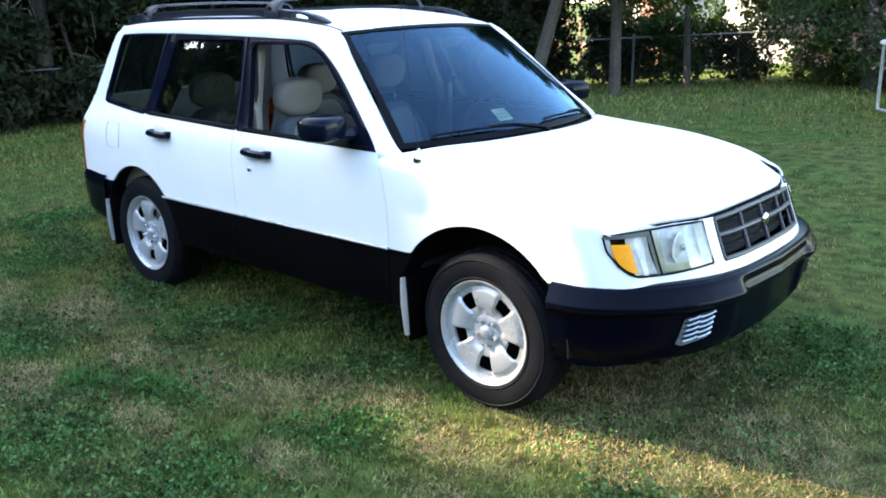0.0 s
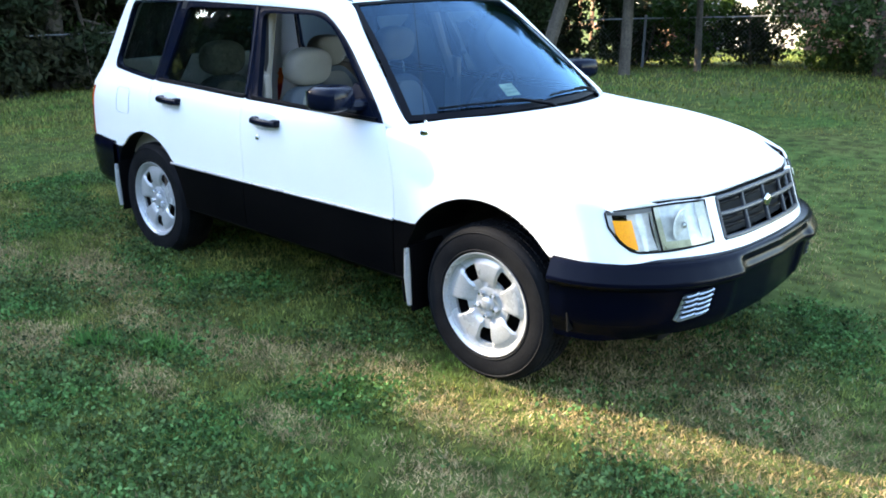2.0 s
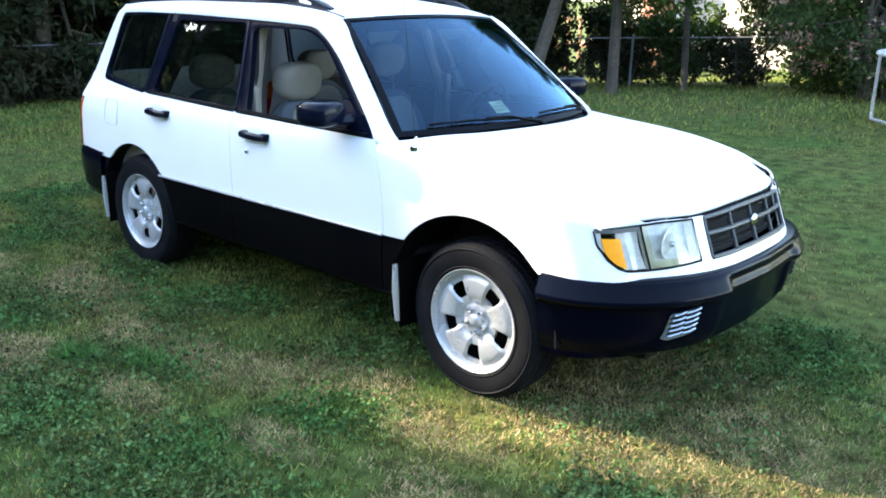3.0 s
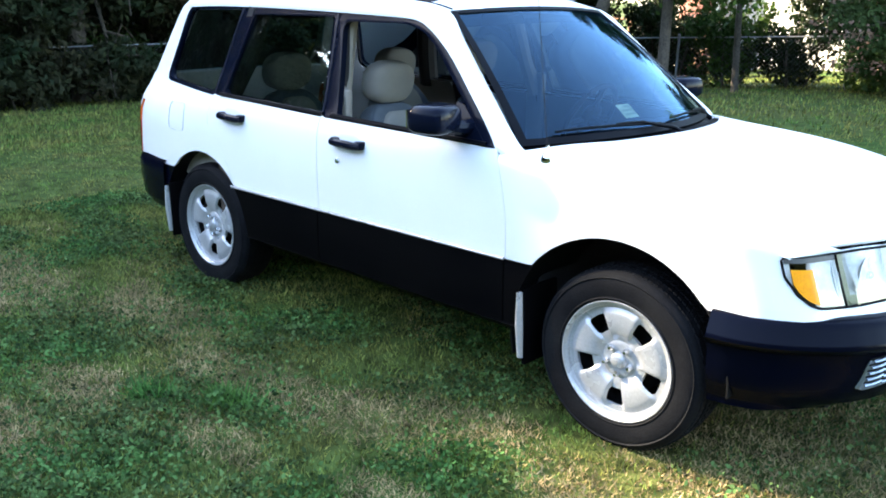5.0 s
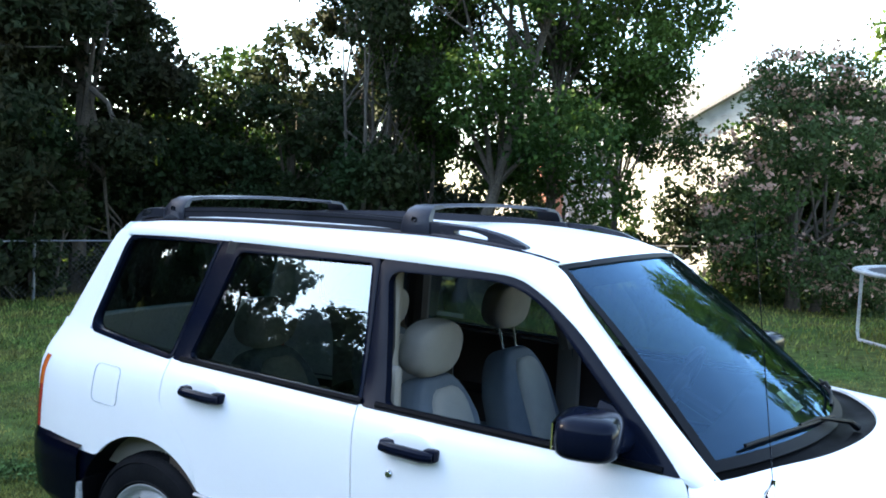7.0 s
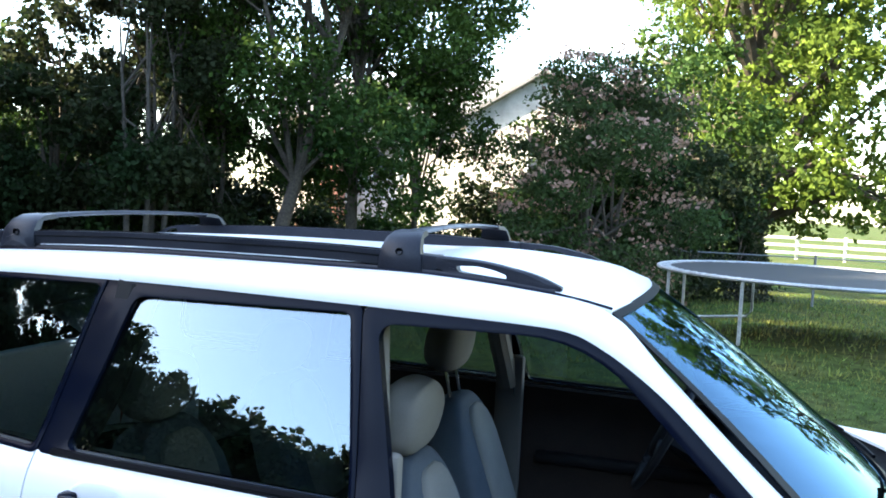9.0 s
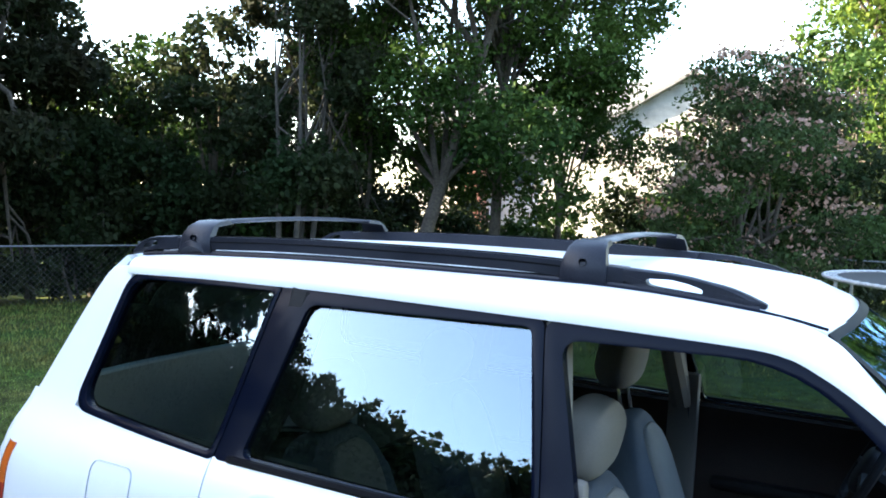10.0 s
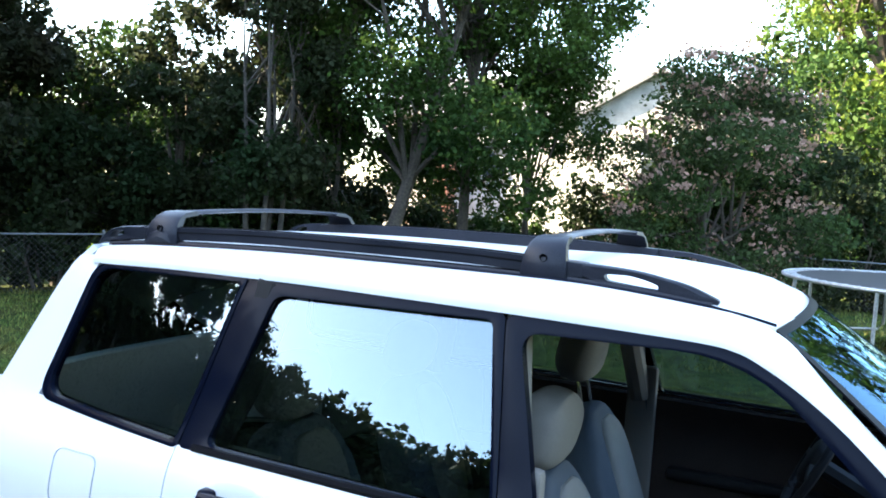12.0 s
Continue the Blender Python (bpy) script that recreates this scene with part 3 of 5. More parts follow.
    for a, b in ((-2.83, -2.73),):
        tube(bm, [(x, s * 0.52, roof_edge(x) + lerp(0.004, 0.028, math.sin(math.pi * k / 4))) for k, x in enumerate(np.linspace(a, b, 5))], [0.022, 0.028, 0.03, 0.028, 0.022], 10, 0.9)
    tube(bm, [(x, s * 0.518, roof_edge(x) + 0.002) for x in np.linspace(-2.98, -1.20, 30)], 0.013, 8)
    part("rail_foot", bm, RACK, rr)
    bm = bmesh.new()
    tube(bm, [(x, s * 0.545, roof_edge(x) + 0.002) for x in np.linspace(-2.95, -1.06, 30)], 0.006, 6)
    part("gutter_strip", bm, TRIM, car, "black strip along the roof gutter")

# roof, with its lining
def roof_z(x, y):
    front = smooth(-1.13, -0.99, x)
    return roof_edge(x) + lerp(lerp(0.036, 0.052, smooth(-1.8, -1.3, x)), 0.018, front) * (1 - (abs(y) / 0.56) ** 2.0)


def roof_at(u, v):
    y = lerp(-0.558, 0.558, v)
    x = lerp(-3.04 + 0.08 * (abs(y) / 0.56) ** 2, -1.0 - 0.060 * (abs(y) / 0.56) ** 2, u)
    return (x, y, roof_z(x, y))


roof = part("roof", sheet(roof_at, 40, 24, 0.012), PAINT, car)
part("headliner", sheet(lambda u, v: (lerp(-2.94, -1.07, u), lerp(-0.55, 0.55, v), roof_z(lerp(-2.94, -1.07, u), lerp(-0.55, 0.55, v)) - 0.035), 16, 12, 0.005), LINING, roof, "pale fabric headliner")

# bonnet
def hood_at(u, v):
    k = 2 * u - 1
    x = lerp(-0.225 - 0.265 * k * k, nose(0.665 * abs(k)) - 0.012, v)
    y = k * (hood_edge(x) - 0.004)
    z = shoulder(x) + 0.056 * (1 - abs(k) ** 2.2) + 0.006 * smooth(0.5, 0.8, abs(k)) * (1 - smooth(0.8, 1, abs(k)))
    return (x, y, z - 0.024 * smooth(0.88, 1.0, v))


part("bonnet", sheet(hood_at, 36, 30, 0.010), PAINT, car)

# windscreen, cowl, wipers
def screen_at(u, v):
    k = 2 * u - 1
    x = lerp(lerp(-0.335, -1.003, v), lerp(-0.522, -1.062, v), k * k)
    y = k * lerp(0.745, 0.552, v)
    z = lerp(lerp(1.008, 1.486, v), lerp(0.998, 1.466, v), k * k) + 0.02 * math.sin(math.pi * v)
    return (x, y, z)


ws = part("windscreen", sheet(screen_at, 28, 18), SCREEN, car, "large raked windscreen")
ws.visible_shadow = False
band = part("tint_band", sheet(lambda u, v: Vector(screen_at(u, lerp(0.86, 0.985, v))) - Vector((0.004, 0, 0.004)), 28, 4), SHADE, ws, "blue tinted band along the top")
band.visible_shadow = False
for u0, u1, v0, v1 in ((0, 1, -0.005, 0.035), (0, 1, 0.972, 1.004), (0, 0.022, 0, 1), (0.978, 1, 0, 1)):
    part("screen_seal", sheet(lambda u, v: Vector(screen_at(lerp(u0, u1, u), lerp(v0, v1, v))) + Vector((0.003, 0, 0.004)), 24, 8, 0.004), SEAL, ws)


def cowl_at(u, v):
    a = Vector(screen_at(u, 0.02)) - Vector((0, 0, 0.012))
    b = Vector(hood_at(u, 0)) + Vector((0.01, 0, -0.010))
    b.y = a.y
    p = a.lerp(b, v)
    p.z -= 0.018 * math.sin(math.pi * v)
    return p


part("cowl", sheet(cowl_at, 28, 6, 0.006), CLAD, car, "black cowl panel under the windscreen")
for s, (ua, ub) in ((-1, (0.50, 0.10)), (1, (0.93, 0.56))):
    bm = bmesh.new()
    pts = [Vector(screen_at(lerp(ua, ub, k / 8), 0.030 + 0.030 * math.sin(k / 8 * 2.2))) + Vector((0.010, 0, 0.012)) for k in range(9)]
    tube(bm, pts, 0.0055, 6)
    wiper = part("wiper", bm, SEAL, car, "black wiper lying on the windscreen")
    bm = bmesh.new()
    piv = Vector(cowl_at(ua + 0.02, 0.55)) + Vector((0, 0, 0.012))
    tube(bm, [piv, piv + Vector((-0.02, -0.03, 0.022)), pts[2] + Vector((0, 0, 0.009)), pts[4] + Vector((0, 0, 0.007))], [0.012, 0.009, 0.006, 0.004], 8)
    part("wiper_arm", bm, SEAL, wiper)
bm = bmesh.new()
prism(bm, [(0.548, 0.115), (0.612, 0.115), (0.612, 0.205), (0.548, 0.205)], lambda u, v, w: Vector(screen_at(1 - u, v)) - Vector((0.008 + w, 0, 0.008)), 0.001)
st = part("inspection_sticker", bm, STICKER, ws, "pale green paper sticker inside the glass")
for v0 in (0.13, 0.155, 0.18):
    bm = bmesh.new()
    prism(bm, [(0.556, v0), (0.604 - (v0 > 0.17) * 0.02, v0), (0.604 - (v0 > 0.17) * 0.02, v0 + 0.013), (0.556, v0 + 0.013)], lambda u, v, w: Vector(screen_at(1 - u, v)) - Vector((0.0055 + w, 0, 0.0055)), 0.001)
    part("print_bar", bm, STICKER_DARK, ws)

# aerial at the foot of the pillar
bm = bmesh.new()
lathe(bm, [(0, 0.07), (0.006, 0.07), (0.010, 0.050), (0.019, 0.036), (0.025, 0.018), (0.021, -0.006)], "z", (-0.363, -0.79, 0.958), 16)
aerial = part("aerial", bm, CHROME, car, "chrome aerial base with a thin rod")
bm = bmesh.new()
tube(bm, [(-0.363, -0.79, 1.006), (-0.45, -0.79, 1.64)], 0.0013, 6)
part("rod", bm, TRIM, aerial)

# nose: strip under the lamps, posts beside the grille
def nose_at(y, z, off=0.0):
    a = abs(y)
    return Vector((nose(a) + lean(z) + off, y, z))


lamp_low = spline((0.40, 0.661), (0.50, 0.653), (0.62, 0.646), (0.70, 0.649), (0.735, 0.662), (0.757, 0.690), (0.772, 0.735), (0.81, 0.74))


def hood_front(y):
    return hood_at(0.5 + 0.5 * max(-1, min(1, y / 0.665)), 1)[2] - 0.008


part("nose_panel", sheet(lambda u, v: nose_at(lerp(-0.80, 0.80, u), lerp(0.59, lamp_low(abs(lerp(-0.80, 0.80, u))) - 0.003, v), 0.0012), 72, 5, 0.012), PAINT, car, "white strip under grille and headlamps")
for s in (-1, 1):
    part("grille_post", sheet(lambda u, v: nose_at(s * lerp(0.352, 0.41, u), lerp(0.648, hood_front(0.38), v), 0.004), 4, 6, 0.02), PAINT, car)
    # headlamp: bowl, lens, corner lamp with amber block
    def lamp_top(y):
        return lerp(hood_front(min(y, 0.66)), 0.806, smooth(0.6, 0.757, y)) - 0.006

    def on_lamp(y0, y1, f, nu, nv, lo=0.0, hi=0.0, thick=0.0):
        def at(u, v):
            y = lerp(y0, y1, u)
            return nose_at(s * y, lerp(lamp_low(y) + lo, lamp_top(y) - hi, v), f(u, v))
        return sheet(at, nu, nv, thick)
    head = part("headlamp", on_lamp(0.412, 0.618, lambda u, v: -0.012 - 0.030 * (math.sin(math.pi * u) * math.sin(math.pi * v)) ** 0.6, 18, 12, 0, 0, 0.003), REFLECT, car, "clear headlamp with slightly yellowed lens")
    bm = bmesh.new()
    c = nose_at(s * 0.505, 0.726, -0.026)
    lathe(bm, [(0.0, 0.010), (0.018, 0.008), (0.030, 0.004), (0.044, 0.0), (0.058, 0.006), (0.062, 0.004)], "x", c, 32)
    part("bulb_reflector", bm, REFLECT, head, "bright bulb reflector")
    bm = bmesh.new()
    bmesh.ops.create_uvsphere(bm, u_segments=16, v_segments=10, radius=0.013, matrix=Matrix.Translation(c + Vector((0.014, 0, 0))))
    part("bulb", bm, CHROME, head)
    part("lens", on_lamp(0.412, 0.619, lambda u, v: 0.004 + 0.006 * math.sin(math.pi * v), 12, 8), LENS, head, "clear lens").visible_shadow = False
    part("corner_lamp", on_lamp(0.625, 0.708, lambda u, v: -0.006 - 0.010 * math.sin(math.pi * v), 8, 6, 0.004, 0.014, 0.003), PEARL, head, "clear corner lamp")
    part("corner_lens", on_lamp(0.625, 0.771, lambda u, v: 0.005 + 0.004 * math.sin(math.pi * v), 10, 8), LENS, head).visible_shadow = False
    part("amber_block", on_lamp(0.712, 0.764, lambda u, v: 0.0115, 8, 6, 0.010, 0.034, 0.004), AMBER, head, "amber side marker")
    part("lamp_brow", sheet(lambda u, v: nose_at(s * lerp(0.625, 0.771, u), lamp_top(lerp(0.625, 0.771, u)) - lerp(0.0, 0.016, v), 0.0075), 8, 3, 0.003), BROW, head, "grey brown band over the corner lamp")
    part("lens_edge", sheet(lambda u, v: nose_at(s * lerp(0.412, 0.440, u), lerp(lamp_low(0.425), lamp_top(0.425), v), 0.0005 - 0.012 * u), 4, 6, 0.003), EDGE, head, "yellowed inner edge of the lens")
    part("lens_edge", sheet(lambda u, v: nose_at(s * lerp(0.585, 0.617, u), lerp(lamp_low(0.6), lamp_top(0.6), v), 0.0005 - 0.012 * (1 - u)), 4, 6, 0.003), EDGE, head, "yellowed outer edge of the lens")
    part("lens_edge", sheet(lambda u, v: nose_at(s * lerp(0.43, 0.60, u), lerp(lamp_low(0.5), lamp_low(0.5) + 0.022, v), 0.0005 - 0.012 * v), 8, 4, 0.003), EDGE, head, "yellowed lower edge of the lens")
    def bridge_at(u, v, s=s):
        y = lerp(0.585, 0.773, u)
        top = Vector(fender_at(1, lerp(1.0, 0.76, u), s))
        low = nose_at(s * y, lamp_top(min(y, 0.766)) + 0.001, 0.002)
        q = low.lerp(top, v)
        q.x += 0.012 * math.sin(math.pi * v)
        return q
    part("lamp_bridge", sheet(bridge_at, 14, 6, 0.004), PAINT, car, "white corner panel over the headlamp")
    bm = bmesh.new()
    edge = [(y, lamp_low(y)) for y in np.linspace(0.41, 0.757, 16)] + [(0.765, lamp_low(0.765)), (0.771, lamp_low(0.771))] + [(0.773, z) for z in np.linspace(0.745, lamp_top(0.757) - 0.01, 4)] + [(0.769, lamp_top(0.757) - 0.002)] + [(y, lamp_top(y)) for y in np.linspace(0.757, 0.41, 12)] + [(0.41, z) for z in np.linspace(lamp_top(0.41), lamp_low(0.41), 5)[1:]]
    tube(bm, [nose_at(s * y, z, 0.004) for y, z in edge], 0.0042, 6)
    tube(bm, [nose_at(s * 0.622, lerp(lamp_low(0.62), lamp_top(0.62), k / 4), 0.008) for k in range(5)], 0.0035, 6)
    part("lamp_rim", bm, SEAL, head, "dark lamp gasket")

# grille
GR = material("grille_plastic", (0.045, 0.047, 0.055), 0.4, vary=0.1, second=(0.03, 0.03, 0.035), spec=0.3)
bm = sheet(lambda u, v: nose_at(lerp(-0.35, 0.35, u), lerp(0.65, hood_front(0.2) + 0.01, v), -0.06), 16, 3, 0.01)
grille = part("grille", bm, DARK, car, "dark grey six-bar grille with plain oval badge")
bm = bmesh.new()
for y in (-0.175, 0.0, 0.175):
    tube(bm, [nose_at(y, z, 0.0) for z in (0.66, 0.72, 0.78, hood_front(y) - 0.002)], 0.0095, 8)
for z in (0.662, 0.748):
    tube(bm, [nose_at(y, z, 0.002) for y in np.linspace(-0.348, 0.348, 20)], 0.0095, 8)
tube(bm, [nose_at(y, hood_front(y) - 0.01, 0.002) for y in np.linspace(-0.348, 0.348, 20)], 0.009, 8)
for y in (-0.348, 0.348):
    tube(bm, [nose_at(y, z, 0.0) for z in (0.66, 0.75, hood_front(y) - 0.005)], 0.0095, 8)
part("grille_surround", bm, GR, grille, "grey main bars")
for z in (0.690, 0.718, 0.776, 0.802):
    bm = bmesh.new()
    tube(bm, [nose_at(y, z, -0.03) for y in np.linspace(-0.345, 0.345, 16)], 0.006, 6)
    part("slat", bm, SEAL, grille)
bm = bmesh.new()
bmesh.ops.create_uvsphere(bm, u_segments=24, v_segments=12, radius=1, matrix=Matrix.Translation(nose_at(0, 0.748, 0.012)) @ Matrix.Diagonal((0.012, 0.030, 0.027, 1)))
part("badge", bm, CHROME, grille, "plain oval chrome badge")

# bumpers: a section swept round the car's end
def bumper(plan, section, end, name, label, step=None):
    n = len(plan)

    def at(u, v):
        i = u * (n - 1)
        a = int(min(i, n - 2))
        p = Vector(plan[a]).lerp(Vector(plan[a + 1]), i - a)
        d = (Vector(plan[min(a + 2, n - 1)]) - Vector(plan[max(a - 1, 0)]))
        nrm = Vector((d.y, -d.x)).normalized() * end
        j = v * (len(section) - 1)
        b = int(min(j, len(section) - 2))
        o, z = Vector(section[b]).lerp(Vector(section[b + 1]), j - b)
        if step:
            o = step(p, o, z)
        return (p.x + o * nrm.x, p.y + o * nrm.y, z)
    return part(name, sheet(at, 3 * (n - 1), 2 * (len(section) - 1)), BUMPER, car, label, 28)


fx = spline((0, 0.848), (0.3, 0.830), (0.5, 0.782), (0.65, 0.70), (0.75, 0.60), (0.82, 0.50), (0.852, 0.40), (0.858, 0.345))
ys = [0.858, 0.852, 0.84, 0.82, 0.79, 0.75, 0.70, 0.65, 0.58, 0.50, 0.42, 0.36, 0.30, 0.20, 0.10]
plan_f = [(fx(y), -y) for y in ys] + [(fx(0), 0)] + [(fx(y), y) for y in ys[::-1]]
sec_f = [(-0.10, 0.622), (-0.03, 0.618), (-0.004, 0.614), (0.006, 0.609), (0.014, 0.601), (0.026, 0.581), (0.037, 0.562), (0.044, 0.550), (0.045, 0.538), (0.036, 0.526), (0.016, 0.512), (0.008, 0.48), (0.0, 0.42), (-0.012, 0.37), (-0.045, 0.32), (-0.10, 0.295), (-0.18, 0.29)]
front_bumper = bumper(plan_f, sec_f, 1, "front_bumper", "black front bumper with a moulded lip", lambda p, o, z: lerp(o, max(o, -0.05), smooth(0.55, 0.82, abs(p.y))) - 0.024 * (1 - smooth(0.29, 0.345, abs(p.y))) * smooth(0.612, 0.57, z) * smooth(0.30, 0.40, z))
rx = spline((0, -3.56), (0.4, -3.53), (0.6, -3.46), (0.72, -3.365), (0.80, -3.25), (0.84, -3.11), (0.855, -2.90))
ys = [0.855, 0.845, 0.83, 0.80, 0.76, 0.70, 0.62, 0.50, 0.30, 0.15]
plan_r = [(rx(y), -y) for y in ys] + [(rx(0), 0)] + [(rx(y), y) for y in ys[::-1]]
sec_r = [(-0.08, 0.63), (-0.02, 0.625), (0.0, 0.61), (0.012, 0.58), (0.012, 0.50), (0.004, 0.44), (-0.004, 0.38), (-0.04, 0.33), (-0.12, 0.32)]
bumper(plan_r, sec_r, -1, "rear_bumper", "black rear bumper wrapping the corner")
for s in (-1, 1):
    bm = sheet(lambda u, v: (lerp(-2.94, -2.525 - math.sqrt(0.395**2 - (lerp(0.40, 0.60, v) - 0.33) ** 2), u), s * (side_y(-2.9, 0.5) + 0.006), lerp(0.40, 0.60, v)), 4, 6, 0.015)
    part("arch_cladding", bm, BUMPER, car)
    # fog lamp: a slanted clear block with ribs
    def fog_at(y, z, w, s=s):
        return Vector((fx(y) + 0.012 + 0.12 * (z - 0.44) - w, s * y, z))
    bm = bmesh.new()
    prism(bm, rounded([(0.606, 0.384), (0.592, 0.492), (0.497, 0.503), (0.476, 0.470), (0.486, 0.404)], [0.012, 0.014, 0.016, 0.02, 0.014], 4), fog_at, 0.03)
    fog = part("fog_lamp", bm, FOG, front_bumper, "ribbed clear fog lamp")
    for k in range(5):
        z = 0.402 + 0.0205 * k
        for y0, y1, mat, d in ((0.596 - 0.002 * k, 0.545, FOG, 0.0), (0.542, 0.486 - 0.002 * k, FOG, 0.006)):
            bm = bmesh.new()
            tube(bm, [fog_at(lerp(y0, y1, q / 4), z + d + 0.012 * (q / 4), -0.002 - 0.003 * math.sin(math.pi * q / 4)) for q in range(5)], 0.0048, 6)
            part("rib", bm, mat, fog)
        bm = bmesh.new()
        tube(bm, [fog_at(lerp(0.60, 0.485, q / 4), z + 0.010 + 0.014 * (q / 4), -0.001) for q in range(5)], 0.0028, 6)
        part("groove", bm, SEAL, fog)

# tailgate with its window
def gate_at(u, v, z0=0.60, z1=1.485, out=0.0):
    z = lerp(z0, z1, v)
    k = 2 * u - 1
    w = side_y(tail(z) + 0.02, min(z, 1.485)) - 0.006
    return (tail(z) - 0.085 * (1 - abs(k) ** 2.6) - out, k * w, z)


gate = part("tailgate", sheet(lambda u, v: gate_at(u, v, 0.60, 1.06), 20, 8, 0.02), PAINT, car)
for u0, u1, v0, v1 in ((0, 0.09, 1.06, 1.485), (0.91, 1, 1.06, 1.485), (0.09, 0.91, 1.43, 1.485)):
    part("gate_frame", sheet(lambda u, v: gate_at(lerp(u0, u1, u), v, v0, v1), 8, 8, 0.02), PAINT, gate)
part("rear_window", sheet(lambda u, v: gate_at(lerp(0.085, 0.915, u), v, 1.055, 1.435, -0.006), 12, 8), WINDOW, gate, "tinted rear window").visible_shadow = False

# roof rack cross bars
for xc in (-1.597, -2.775):
    z0 = roof_edge(xc) + 0.095
    bm = bmesh.new()
    pts = [(xc + 0.0, y, z0 + 0.012 * (1 - (y / 0.48) ** 2)) for y in np.linspace(-0.44, 0.44, 18)]
    tube(bm, pts, 0.031, 10, 0.22)
    bar = part("cross_bar", bm, RACK, car, "black arched roof rack bar")
    for s in (-1, 1):
        bm = bmesh.new()
        rows = []
        for v, (zz, hw, yy, th) in enumerate(((0.004, 0.058, 0.524, 0.035), (0.03, 0.057, 0.525, 0.035), (0.06, 0.052, 0.520, 0.032), (0.085, 0.046, 0.500, 0.03), (0.100, 0.040, 0.466, 0.028), (0.104, 0.034, 0.418, 0.02))):
            z = roof_edge(xc) + zz
            rows.append([bm.verts.new((xc + dx * hw, s * (yy + dy * th * 0.5), z + (0.0 if v < 4 else -0.012 * (dy < 0)))) for dx, dy in ((-1, 0.55), (-0.8, 1), (0.8, 1), (1, 0.55), (1, -1), (-1, -1))])
        for a, b in zip(rows, rows[1:]):
            for k in range(6):
                bm.faces.new((a[k], a[(k + 1) % 6], b[(k + 1) % 6], b[k]))
        bm.faces.new(rows[0])
        bm.faces.new(rows[-1])
        foot = part("bar_foot", bm, RACK, bar, "chunky black clamp foot", 50)
        bm = bmesh.new()
        lathe(bm, [(0, 0.003), (0.009, 0.003), (0.009, -0.004)], "y", (xc, s * 0.5405, roof_edge(xc) + 0.052), 14)
        part("bolt_hole", bm, SEAL, foot, "round key hole")

# wheels
def tyre_profile():
    r = WHEEL_R
    return [(0.205, -0.085), (0.215, -0.098), (0.245, -0.106), (0.285, -0.106), (0.308, -0.100), (0.320, -0.090), (0.328, -0.076), (r, -0.05), (r + 0.001, 0.0), (r, 0.05), (0.328, 0.076), (0.320, 0.090), (0.308, 0.100), (0.285, 0.106), (0.245, 0.106), (0.215, 0.098), (0.205, 0.085)]


